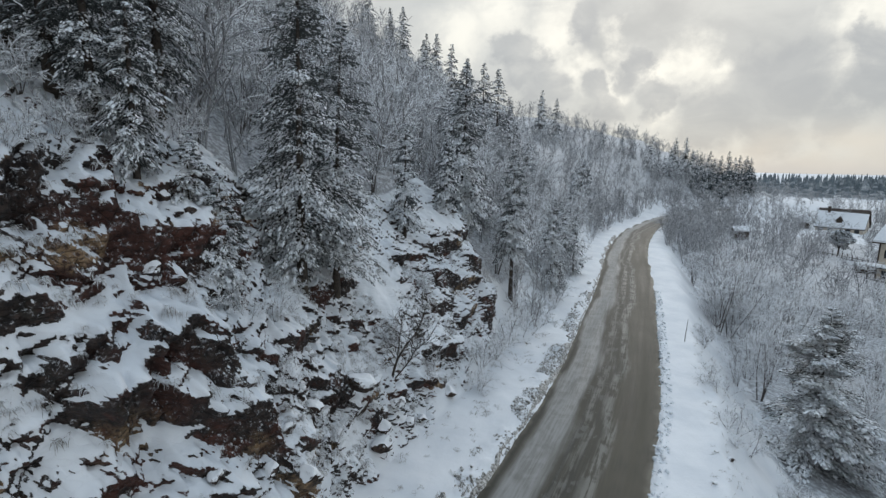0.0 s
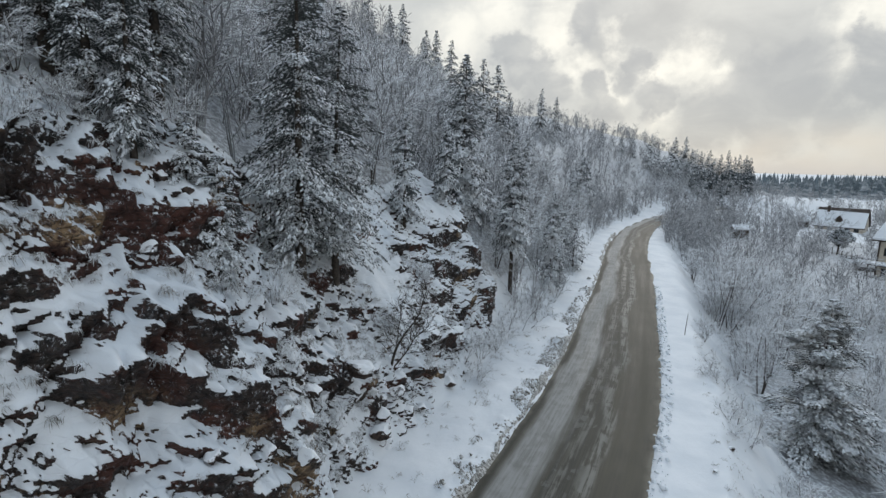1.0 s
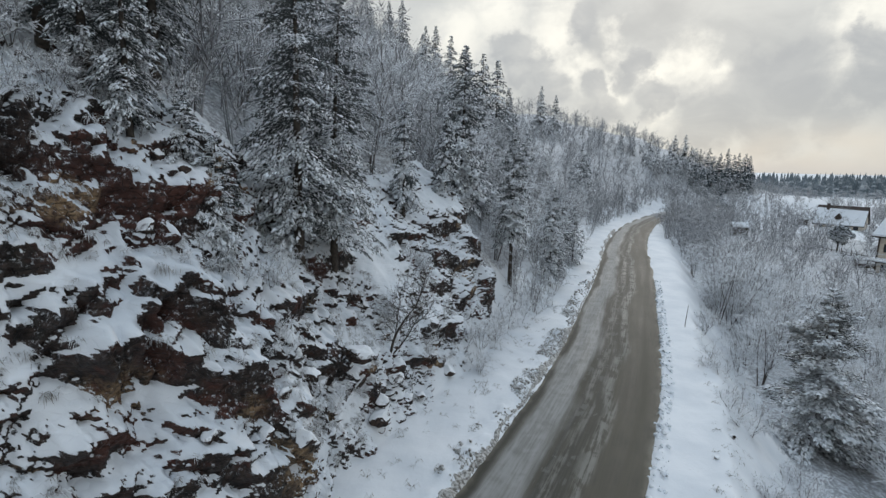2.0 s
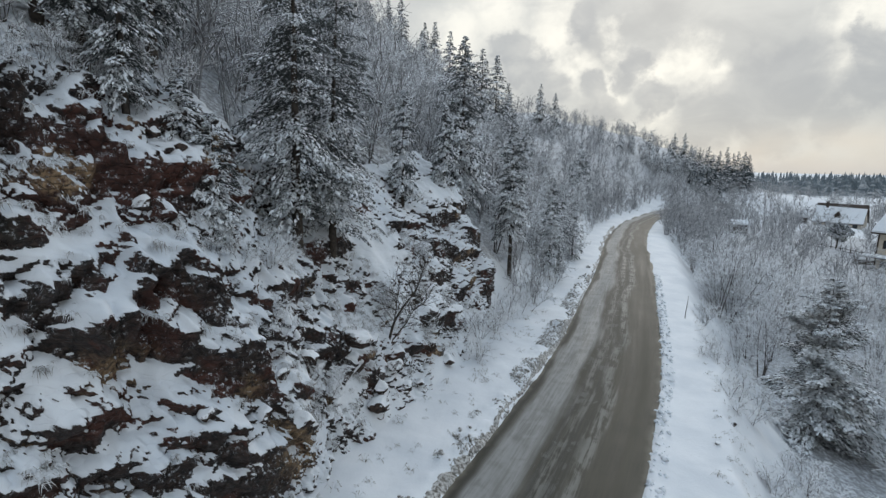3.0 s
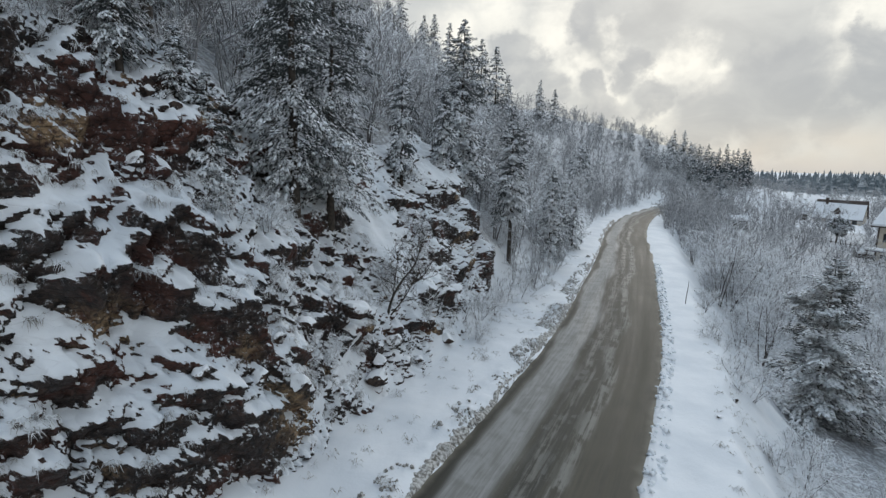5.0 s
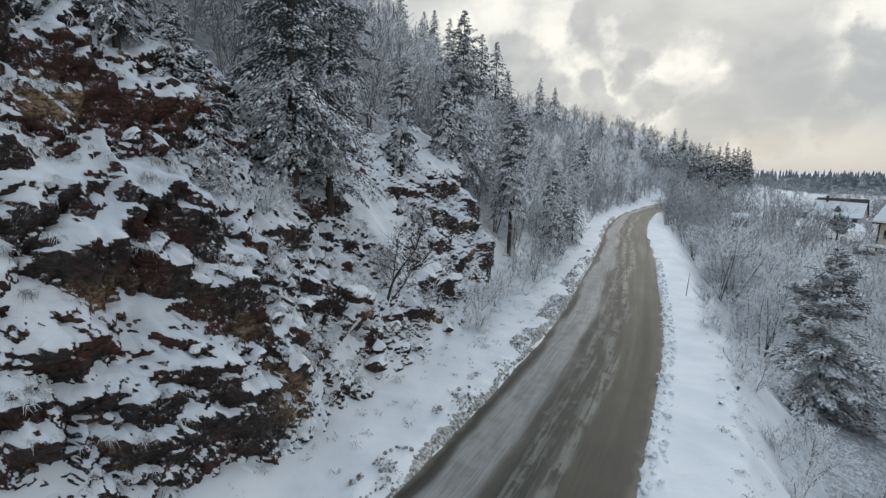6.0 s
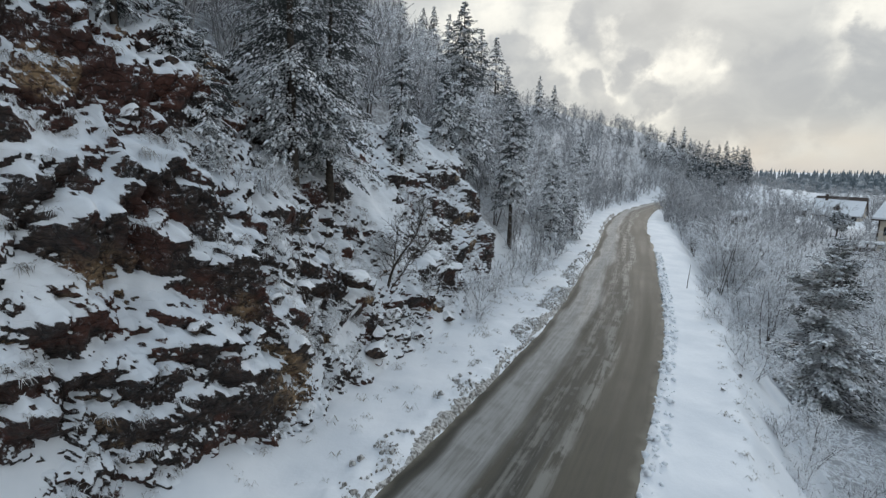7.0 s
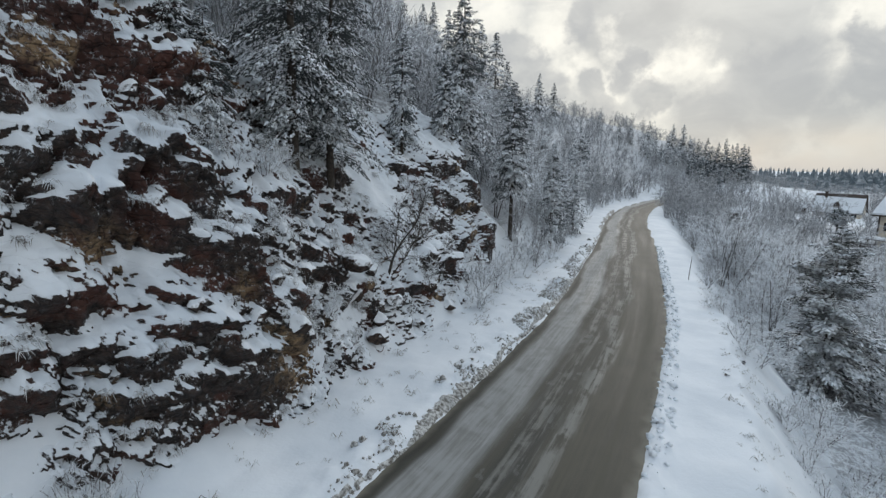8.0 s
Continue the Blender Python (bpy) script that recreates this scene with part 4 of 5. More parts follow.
# spruces close to the road, each with its own shape
# x, y, base z, height, radius, seed, lean, label
CUT_SPRUCES = [
    (-5.6, 18.2, 8.0, 13.5, 2.5, 11, (0.3, 0.0), "tall snow-laden spruce rooted on the rock edge"),
    (-4.8, 20.3, 6.4, 11.8, 2.8, 12, (0.5, 0.2), "drooping snow-laden spruce rooted on the rock edge"),
    (-7.05, 14.8, 7.3, 4.8, 1.2, 13, (-0.1, 0.0), "small snowy spruce on a rock ledge"),
    (-7.9, 14.6, 9.6, 3.7, 1.0, 14, (0.1, 0.0), "small slender snowy spruce on a rock ledge"),
    (-11.4, 14.2, 14.0, 12.0, 1.7, 15, (-0.5, 0.0), "snow-laden spruce on top of the rock cut"),
    (-10.1, 14.0, 13.3, 9.0, 1.25, 16, (0.3, 0.2), "slim snow-laden spruce on top of the rock cut"),
    (-9.0, 14.0, 11.9, 6.5, 1.05, 17, (0.2, 0.0), "slim leaning spruce on top of the rock cut"),
    (-9.8, 16.8, 14.3, 12.0, 1.7, 18, (0.0, 0.0), "snow-laden spruce above the rock cut"),
    (-13.2, 15.0, 16.5, 12.0, 1.8, 19, (0.0, 0.0), "snow-laden spruce above the rock cut"),
]
SLOPE_SPRUCES = [
    (0.9, 37.6, 7.6, 12.8, 3.2, 20, (0.3, 0.0), "large snowy spruce behind the rock nose"),
    (4.75, 36.9, 3.3, 11.6, 2.1, 21, (0.1, 0.0), "snowy spruce with a bare lower trunk"),
    (9.4, 44.6, 1.8, 9.5, 1.5, 22, (0.2, 0.0), "slender snowy spruce beside the road"),
    (-2.6, 28.0, 8.6, 6.0, 1.1, 23, (0.0, 0.0), "young snowy spruce on the slope"),
    (-0.3, 32.3, 9.3, 4.8, 1.0, 24, (0.0, 0.0), "young snowy spruce above the rock nose"),
    (1.0, 41.0, 9.0, 9.0, 1.7, 25, (0.0, 0.0), "snowy spruce on the slope"),
]
NEAR = CUT_SPRUCES + SLOPE_SPRUCES
for x, y, z, h, r, seed, lean, label in NEAR:
    close = y < 25
    whorls, sprigs = int(20 + 2.0 * h), int((34 + 8.5 * h) * (1.0 if close else 0.5))
    start = 0.30 if "bare lower" in label else (0.05 if h < 7 else (0.16 if "drooping" in label else 0.12))
    plant_spruce(spruce("spruce", h, r * (1.02 if h > 7 else 1.0), seed, whorls, sprigs, lean, start=start, droop=0.5 if h > 7 else 0.6, hoary=not close, scale=0.33 if close else 0.55, rods=5, wide=1.5, loads=8 if close else 4, fluff=0.10), x, y, min(z, stand(x, y)) if h > 7 else (stand(x, y) if abs(stand(x, y) - z) < 1.4 else z), rnd.uniform(0, 6), 1.0, label, "spruces by the road")
pine = spruce("spruce", 10.8, 3.2, 31, 34, 230, (0.2, 0.0), start=0.03, droop=0.26, scale=0.42, gap=0.0, dark=True, wide=2.1, rods=5, loads=34, blunt=0.55, uneven=0.5, fluff=0.16)
plant_spruce(pine, 21.7, 27.2, -5.8, 0.6, 1.0, "broad snow-laden spruce below the road bank", "spruces by the road")

# middle distance
MID = [spruce("spruce", 11, 2.6, 40 + k, 36, 30, start=0.05, droop=0.6, scale=0.75, wide=1.6, rods=2, loads=3, hoary=True, blunt=0.8, fluff=0.08) for k in range(3)]
FAR = [spruce("spruce", 12, 3.2, 50 + k, 28, 11, rods=1, start=0.06, droop=0.5, scale=1.25, far=True, wide=2.0, blunt=0.9) for k in range(3)]
SPOTS = [(6.3, 72.0, 16.5), (4.0, 68.0, 15), (9.5, 63.0, 11), (8.2, 74.0, 14.5), (2.0, 76.0, 14.0), (-0.4, 78.0, 14), (-3.0, 86.0, 13), (26.0, 100.0, 13), (28.5, 105.0, 12), (23.5, 95.0, 10), (14.3, 56.0, 8), (12.6, 55.0, 8), (14.0, 62.0, 7.5), (16.0, 66.0, 7.0), (13.0, 70.0, 9), (11.2, 49.0, 4.0), (-5.0, 92.0, 12), (7.0, 57.0, 9.0),
         (-10.6, 106.0, 15.0), (-14.0, 112.0, 14.0), (-7.0, 116.0, 13.0), (-18.0, 108.0, 13.0)]
for x, y, h in SPOTS:
    plant_spruce(rnd.choice(MID), x, y, stand(x, y), rnd.uniform(0, 6), h / 11.8, "snowy spruce on the wooded hillside", "hillside spruces")


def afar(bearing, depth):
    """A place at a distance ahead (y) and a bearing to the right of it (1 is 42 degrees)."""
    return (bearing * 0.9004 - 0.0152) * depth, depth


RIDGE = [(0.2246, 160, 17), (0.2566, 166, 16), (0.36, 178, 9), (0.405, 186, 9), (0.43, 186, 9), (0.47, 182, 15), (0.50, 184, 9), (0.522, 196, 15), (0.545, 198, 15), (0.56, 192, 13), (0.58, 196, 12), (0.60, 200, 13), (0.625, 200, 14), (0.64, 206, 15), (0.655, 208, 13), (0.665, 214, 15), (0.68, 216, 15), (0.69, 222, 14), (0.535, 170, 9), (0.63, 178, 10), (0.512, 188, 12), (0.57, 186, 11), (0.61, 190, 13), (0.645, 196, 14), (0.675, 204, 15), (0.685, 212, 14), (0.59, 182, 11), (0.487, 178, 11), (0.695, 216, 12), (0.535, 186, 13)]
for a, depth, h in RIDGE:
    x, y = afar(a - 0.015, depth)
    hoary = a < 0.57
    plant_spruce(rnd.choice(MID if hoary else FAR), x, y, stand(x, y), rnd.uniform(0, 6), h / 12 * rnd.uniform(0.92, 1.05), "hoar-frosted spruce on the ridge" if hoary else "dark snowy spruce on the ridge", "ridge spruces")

# leafless shrubs and trees
SHRUB = [bare_tree(100 + k, 4.6, 6, 0.7, levels=2, kids=3.9, twig=0.019, arch=0.5) for k in range(5)]
THICKET = [bare_tree(120 + k, 6.2, 4, 0.4, levels=2, kids=4.7, twig=0.021, arch=0.3) for k in range(5)]
HILLTREE = [bare_tree(140 + k, 7.5, 2, 0.35, levels=2, kids=6.3, twig=0.024, arch=0.35) for k in range(5)]
LOWBUSH = [low_bush(160 + k, 1.5, 6, 0.9, levels=2, kids=3.4, twig=0.010, arch=0.6) for k in range(3)]


def free(x, y, keep):
    return all((x - a) ** 2 + (y - b) ** 2 > r * r for a, b, r in keep)


KEEP = [(21.2, 26.9, 4.6), (19.0, 24.0, 3.2), (17.0, 21.0, 2.6), (74, 86, 14), (66, 80, 9), (104, 141, 16)]
# valley side: a dense thicket below the bank
placed = 0
for k in range(900):
    if placed >= 130:
        break
    s, u = 34 + 64 * rnd.random(), -rnd.uniform(8.6, 32)
    if s < 52 and u > -13:
        continue
    x, y = (float(a) for a in road_place(s, u))
    if not free(x, y, KEEP):
        continue
    KEEP.append((x, y, 1.45))
    size = rnd.uniform(0.75, 1.15) * (0.6 if u > -9 else 1.0) * (0.75 if x > 0.72 * y else 1.0)
    plant_bare(rnd.choice(THICKET + SHRUB), x, y, stand(x, y), rnd.uniform(0, 6), size, "leafless_tree", "leafless thicket tree with snow on every twig", "tree", "valley thicket")
    placed += 1
# young growth on the floor of the bank
for k in range(34):
    s, u = rnd.uniform(30, 52), -rnd.uniform(9.5, 24)
    x, y = (float(a) for a in road_place(s, u))
    if free(x, y, [(21.2, 26.9, 3.2)]):
        plant_bare(rnd.choice(SHRUB), x, y, stand(x, y), rnd.uniform(0, 6), rnd.uniform(0.38, 0.62), "leafless_tree", "low leafless shrub with snow on every twig", "shrub", "valley thicket")
# hill side
placed = 0
for k in range(900):
    if placed >= 150:
        break
    s, u = rnd.uniform(22, 100), 8.0 + rnd.random() ** 1.3 * 22
    if s < 54 and u < 12.5:
        continue
    x, y = (float(a) for a in road_place(s, u))
    if not free(x, y, KEEP + [(n[0], n[1], 2.0) for n in NEAR] + [(n[0], n[1], 1.8) for n in SPOTS]):
        continue
    KEEP.append((x, y, 1.4))
    near_road = u < 12
    pool = SHRUB + THICKET if near_road else HILLTREE + THICKET
    plant_bare(rnd.choice(pool), x, y, stand(x, y), rnd.uniform(0, 6), rnd.uniform(0.6, 1.0), "leafless_tree", "leafless hillside tree dusted with snow", "tree", "hillside trees", (0.0, 0.12))
    placed += 1

# far woods: too many to tell apart
def woods(name, count, zone, templates, mat, label, sizes):
    spots = []
    where = [zone() for _ in range(count)]
    survey(where)
    for x, y in where:
        spots.append((rnd.randrange(len(templates)), x, y, stand(x, y) - 0.1, rnd.uniform(0, 6), rnd.uniform(*sizes)))
    ob = new(name, mesh_from(name, *many(templates, spots), [mat]))
    return tagged(ob, label, "woods", kind="stuff")


def light_bare(seed, h, stems):
    p0, p1, r0, r1, lv = bare_segments(seed, h, stems, 0.4, levels=2, kids=2.0, twig=0.036, arch=0.4)
    return tubes(p0, p1, r0, r1, 3)


LIGHT = [light_bare(200 + k, 7.0, 3) for k in range(5)]


def tier_spruce(seed, h, radius):
    """A far spruce: ragged skirts of branches, one above the other, with a pointed top."""
    r = np.random.RandomState(seed)
    vs, fs, count, points = [], [], 0, 10
    for q in np.linspace(0.0, 1.0, 11):
        low = h * (0.02 + 0.90 * q)
        reach = radius * (1 - 0.93 * q) * r.uniform(0.85, 1.1)
        a = np.arange(points) / points * 2 * np.pi + r.uniform(0, 1)
        out = reach * np.where(np.arange(points) % 2, 1.0, 0.55) * r.uniform(0.75, 1.15, points)
        ring = np.c_[np.cos(a) * out, np.sin(a) * out, low - 0.25 * out + r.uniform(-0.15, 0.15, points)]
        vs.append(np.r_[[[0, 0, min(low + h * 0.16, h)]], ring])
        k = np.arange(points)
        fs.append(np.c_[np.zeros(points, int), k + 1, (k + 1) % points + 1] + count)
        count += points + 1
    return np.concatenate(vs), np.concatenate(fs)


FARSPRUCE = [tier_spruce(220 + k, 13.5, 3.6) for k in range(5)]


def zone_hill():
    while True:
        s, u = rnd.uniform(60, 275), 7 + rnd.random() ** 1.5 * 62
        if s > 96 or u > 28:
            x, y = road_place(s, u)
            return float(x), float(y)


def zone_slope():
    while True:
        s, u = rnd.uniform(25, 98), 11 + rnd.random() * 20
        if s > 54 or u > 13.5:
            x, y = (float(a) for a in road_place(s, u))
            if free(x, y, [(n[0], n[1], 2.0) for n in NEAR] + [(n[0], n[1], 1.8) for n in SPOTS]):
                return x, y


def zone_verge():
    s, u = rnd.uniform(55, 160), rnd.uniform(5.4, 9.5)
    x, y = road_place(s, u)
    return float(x), float(y)


def zone_bend():
    s, u = rnd.uniform(112, 200), -rnd.uniform(5.2, 13)
    x, y = road_place(s, u)
    return float(x), float(y)


def zone_top():
    s, u = rnd.uniform(15, 100), rnd.uniform(30, 70)
    x, y = road_place(s, u)
    return float(x), float(y)


def zone_valley():
    while True:
        s, u = rnd.uniform(80, 260), -rnd.uniform(6.5, 85)
        x, y = (float(a) for a in road_place(s, u))
        if free(x, y, [(80, 87, 13), (72, 84, 8), (122, 158, 14), (112, 143, 9), (102, 129, 6), (93, 117, 5), (79, 134, 4), (76, 129, 4), (73, 124, 4)]) and (s > 96 or u < -30):
            return x, y


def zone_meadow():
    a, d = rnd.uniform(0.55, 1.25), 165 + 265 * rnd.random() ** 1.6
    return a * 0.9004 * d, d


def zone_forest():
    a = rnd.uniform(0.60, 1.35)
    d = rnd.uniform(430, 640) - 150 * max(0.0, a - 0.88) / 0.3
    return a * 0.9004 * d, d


woods("verge_scrub", 130, zone_verge, LIGHT, M_FROST, "frosted scrub along the foot of the hillside", (0.25, 0.55))
woods("slope_woods", 230, zone_slope, LIGHT, M_FROST, "leafless snow-dusted trees between the hillside spruces", (0.6, 1.0))
woods("bend_thicket", 170, zone_bend, LIGHT, M_FROST, "snowy thicket beside the bend of the road", (0.6, 1.0))
woods("hillside_woods", 760, zone_hill, LIGHT, M_FROST, "leafless snow-dusted woods covering the far hillside", (0.5, 0.92))
woods("hilltop_woods", 80, zone_top, LIGHT, M_FROST, "leafless snow-dusted woods on the hilltop", (0.8, 1.2))
woods("valley_woods", 430, zone_valley, LIGHT, M_FROST, "leafless snowy thicket along the valley floor", (0.65, 1.1))
woods("meadow_scrub", 420, zone_meadow, LIGHT, M_FROST, "scattered snowy scrub on the far meadows", (0.5, 1.1))
woods("spruce_forest", 400, zone_forest, FARSPRUCE, M_FOREST, "distant snow-dusted spruce forest across the valley, with haze in its colour", (1.15, 1.6))

# ---- houses and what stands round them ----
def gable_mesh(name, length, depth, z0, z1, thick, overhang, mat):
    """One pitched roof: two slabs of some thickness, ridge along x."""
    bm = bmesh.new()
    L, D = length / 2 + overhang, depth / 2 + overhang
    slope = (z1 - z0) / (depth / 2)
    for side in (-1, 1):
        pts = []
        for lift in (0, thick):
            for x in (-L, L):
                pts.append((x, 0.0, z1 + lift))
                pts.append((x, side * D, z1 - slope * D + lift))
        vs = [bm.verts.new(p) for p in pts]
        for q in ((0, 1, 3, 2), (4, 6, 7, 5), (0, 4, 5, 1), (2, 3, 7, 6), (0, 2, 6, 4), (1, 5, 7, 3)):
            bm.faces.new([vs[k] for k in q])
    bmesh.ops.recalc_face_normals(bm, faces=bm.faces)
    me = bpy.data.meshes.new(name)
    bm.to_mesh(me)
    bm.free()
    me.materials.append(mat)
    return me


def gable_walls(name, length, depth, z0, z1, mat):
    bm = bmesh.new()
    L, D = length / 2, depth / 2
    rings = []
    for x in (-L, L):
        rings.append([bm.verts.new(p) for p in ((x, -D, -1.5), (x, D, -1.5), (x, D, z0), (x, 0, z1), (x, -D, z0))])
    bm.faces.new(rings[0])
    bm.faces.new(rings[1][::-1])
    for k in range(5):
        bm.faces.new((rings[0][k], rings[1][k], rings[1][(k + 1) % 5], rings[0][(k + 1) % 5]))
    bmesh.ops.recalc_face_normals(bm, faces=bm.faces)
    me = bpy.data.meshes.new(name)
    bm.to_mesh(me)
    bm.free()
    me.materials.append(mat)
    return me


def window_on(parent, x, y, z, wide, high, face):
    """A window on a wall that faces -y (face 'y') or -x (face 'x')."""
    win = empty("window", pose(x, y, z, 0, 0, 0 if face == "y" else -90))
    win.parent = parent
    f = 0.09
    part("frame", boxes("frame", [(-wide / 2 - f, wide / 2 + f, -0.06, 0.04, -f, 0), (-wide / 2 - f, wide / 2 + f, -0.06, 0.04, high, high + f), (-wide / 2 - f, -wide / 2, -0.06, 0.04, 0, high), (wide / 2, wide / 2 + f, -0.06, 0.04, 0, high), (-0.03, 0.03, -0.05, 0.04, 0, high)], M_TIMBER), win)
    part("pane", boxes("pane", [(-wide / 2, wide / 2, -0.02, 0.03, 0, high)], M_GLASS), win)


def long_house():
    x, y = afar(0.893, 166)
    z = -5.6
    h = empty("house", Matrix.LocRotScale((x, y, z + 0.3), Euler((0, 0, radians(-46))), (0.93, 0.93, 0.93)))
    tagged(h, "long low house with a snow-covered roof and bare dark ridge", "house")
    part("wall", gable_walls("wall", 13.4, 13, 1.0, 6.9, M_PLASTER), h)
    roof = part("roof", gable_mesh("roof", 13.4, 13, 1.0, 6.9, 0.22, 0.6, M_TILE), h, "brown tiled roof, bare along the ridge")
    snow = gable_mesh("snow_cover", 13.3, 13, 1.0, 6.9, 0.28, 0.55, M_SNOW)
    bm = bmesh.new()
    bm.from_mesh(snow)
    for v in bm.verts:
        if abs(v.co.y) < 0.01:
            v.co.y = -1.25 if v.co.x < 0 else -1.75
            v.co.z += 0.908 * v.co.y
        v.co.z += 0.235
    bmesh.ops.delete(bm, geom=[f for f in bm.faces if f.calc_center_median().y > 0], context="FACES")
    bm.to_mesh(snow)
    bm.free()
    part("snow_cover", snow, roof, "snow sheet on the roof")
    part("chimney", boxes("chimney", [(-4.4, -3.6, -2.0, -1.3, 4.5, 7.6), (-4.5, -3.5, -2.1, -1.2, 7.6, 7.8)], M_TILE), roof, "brick chimney")
    dormer = part("dormer", gable_walls("dormer", 2.6, 1.6, 4.2, 5.4, M_TIMBER), roof, "dark gabled dormer")
    dormer.matrix_basis = pose(-0.3, -4.2, -1.0, 0, 0, 90)
    hood = part("dormer_roof", gable_mesh("dormer_roof", 2.8, 1.8, 4.2, 5.45, 0.16, 0.25, M_TILE), roof)
    hood.matrix_basis = pose(-0.3, -4.2, -1.0, 0, 0, 90)
    for dx in (-5.0, -2.3, 2.6, 5.0):
        window_on(h, dx, -6.5, -0.7, 1.2, 1.3, "y")
    annex = empty("house", pose(x - 8.6, y + 6.0, z, 0, 0, -34))
    tagged(annex, "small snowy-roofed annexe beside the long house", "house")
    part("wall", gable_walls("wall", 3.0, 5, 2.0, 3.4, M_TIMBER), annex)
    part("roof", gable_mesh("roof", 3.0, 5, 2.0, 3.4, 0.35, 0.4, M_SNOW), annex, "snow-covered roof")


def tall_house():
    h = empty("house", pose(83.2, 84.0, -6.2, 0, 0, -65))
    tagged(h, "two-storey beige house with a timber balcony and snowy roof", "house")
    part("wall", gable_walls("wall", 12.0, 10.0, 7.5, 11.6, M_PLASTER), h)
    roof = part("roof", gable_mesh("roof", 12, 10, 7.5, 11.6, 0.2, 0.9, M_TIMBER), h, "dark roof boards")
    snow = part("snow_cover", gable_mesh("snow_cover", 12, 10, 7.5, 11.6, 0.3, 0.85, M_SNOW), roof, "thick snow on the roof")
    snow.location.z = 0.21
    for dx in (-4.6, -1.6, 1.6, 4.6):
        window_on(h, dx, -5.0, 4.3, 1.1, 1.3, "y")
        window_on(h, dx, -5.0, 0.6, 1.1, 1.3, "y")
    for dy in (-2.5, 2.5):
        window_on(h, -6.0, dy, 4.3, 1.1, 1.3, "x")
    porch = part("porch_roof", boxes("porch_roof", [(-6.2, 3.0, -8.2, -5.02, 2.72, 2.86)], M_TIMBER), h, "timber porch roof")
    part("snow_cover", boxes("snow_cover", [(-6.3, 3.1, -8.3, -5.02, 2.865, 3.16)], M_SNOW, 0.08), porch, "snow on the porch roof")
    for dx in (-6.0, -3.0, 0.0, 2.8):
        part("post", boxes("post", [(dx, dx + 0.18, -8.05, -7.87, -0.6, 2.72)], M_TIMBER), h)
    part("railing", boxes("railing", [(-6.0, 2.9, -8.04, -7.9, 0.85, 0.97), (-6.0, 2.9, -8.02, -7.92, 0.15, 0.7)], M_TIMBER), h)
    for dx in (-6.0, 2.0):
        part("post", boxes("post", [(dx - 0.1, dx + 0.1, -5.12, -5.01, -0.5, 7.5)], M_TIMBER), h)


def small_hut(x, y, z, turn, wide, deep, high, label, wall):
    h = empty("shed", pose(x, y, z, 0, 0, turn))
    tagged(h, label, "shed")
    part("wall", gable_walls("wall", wide, deep, high, high + deep * 0.28, wall), h)
    part("roof", gable_mesh("roof", wide, deep, high, high + deep * 0.28, 0.3, 0.35, M_SNOW), h, "snow-covered roof")


def garden_fence():
    f = empty("fence", pose(0, 0, 0))
    tagged(f, "low dark wooden garden fence in the snow", "fence")
    a, b = np.array([83.5, 117.0]), np.array([88.0, 102.0])
    n = 16
    way2 = math.degrees(math.atan2(b[1] - a[1], b[0] - a[0]))
    ln = float(np.hypot(*(b - a)))
    post = boxes("post", [(-0.06, 0.06, -0.06, 0.06, -0.6, 1.25)], M_TIMBER, 0.01)
    for k in range(n):
        x, y = a + (b - a) * k / (n - 1)
        p = part("post", post, f)
        p.matrix_basis = pose(x, y, stand(x, y), 0, 0, way2)
    x, y = (a + b) / 2
    za, zb = stand(*a), stand(*b)
    for lift in (0.45, 0.95):
        r = part("rail", boxes("rail", [(-ln / 2, ln / 2, -0.03, 0.03, -0.05, 0.05)], M_TIMBER), f)
        r.matrix_basis = pose(x, y, (za + zb) / 2 + lift, 0, math.degrees(math.atan2(za - zb, ln)), way2)


long_house()
tall_house()
small_hut(78.6, 134.0, stand(78.6, 134.0) + 0.2, -10, 3.6, 3.0, 2.5, "small hut with a snow-covered roof in the thicket", M_TIMBER)
x0, y0 = 78.3, 91.6
small_hut(x0, y0, stand(x0, y0), -20, 3.4, 2.4, 1.0, "low dark woodshed by the tall house", M_TIMBER)
garden_fence()


def round_pine(h, rx, rz, n, seed):
    """Trunk, clumped round crown and its snow."""
    r = np.random.RandomState(seed)
    hub = np.array([0, 0, h - rz])
    way = r.normal(0, 1, (26, 3))
    way /= np.linalg.norm(way, axis=1, keepdims=True)
    clump = hub + way * np.array([rx, rx, rz]) * r.uniform(0.35, 0.78, (26, 1))
    which = r.randint(0, 26, n)
    d = r.normal(0, 1, (n, 3)) + way[which] * 0.9 + np.array([0, 0, 0.2])
    d /= np.linalg.norm(d, axis=1, keepdims=True)
    at = clump[which] + d * r.uniform(0.2, 0.75, (n, 1))
    ln = r.uniform(0.3, 0.6, n)
    crown = spindles(at, d, ln, ln * 0.24, ln * 0.12)
    top = (d[:, 2] > 0.1) & (r.rand(n) < 0.35)
    snow = lumps(at[top], d[top] + np.array([0, 0, -0.5]), ln[top] * 1.1, ln[top] * 0.4, ln[top] * 0.3)
    zs = np.linspace(-0.5, h - rz, 6)
    return trunk_mesh("trunk", np.c_[0.1 * np.sin(zs), 0 * zs, zs], 0.2 - 0.02 * zs, M_BARK), laden_mesh("crown", crown, snow, M_PINE)


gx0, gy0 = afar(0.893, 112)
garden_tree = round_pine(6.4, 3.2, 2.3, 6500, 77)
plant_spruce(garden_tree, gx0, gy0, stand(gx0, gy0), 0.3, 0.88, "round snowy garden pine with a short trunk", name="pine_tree")

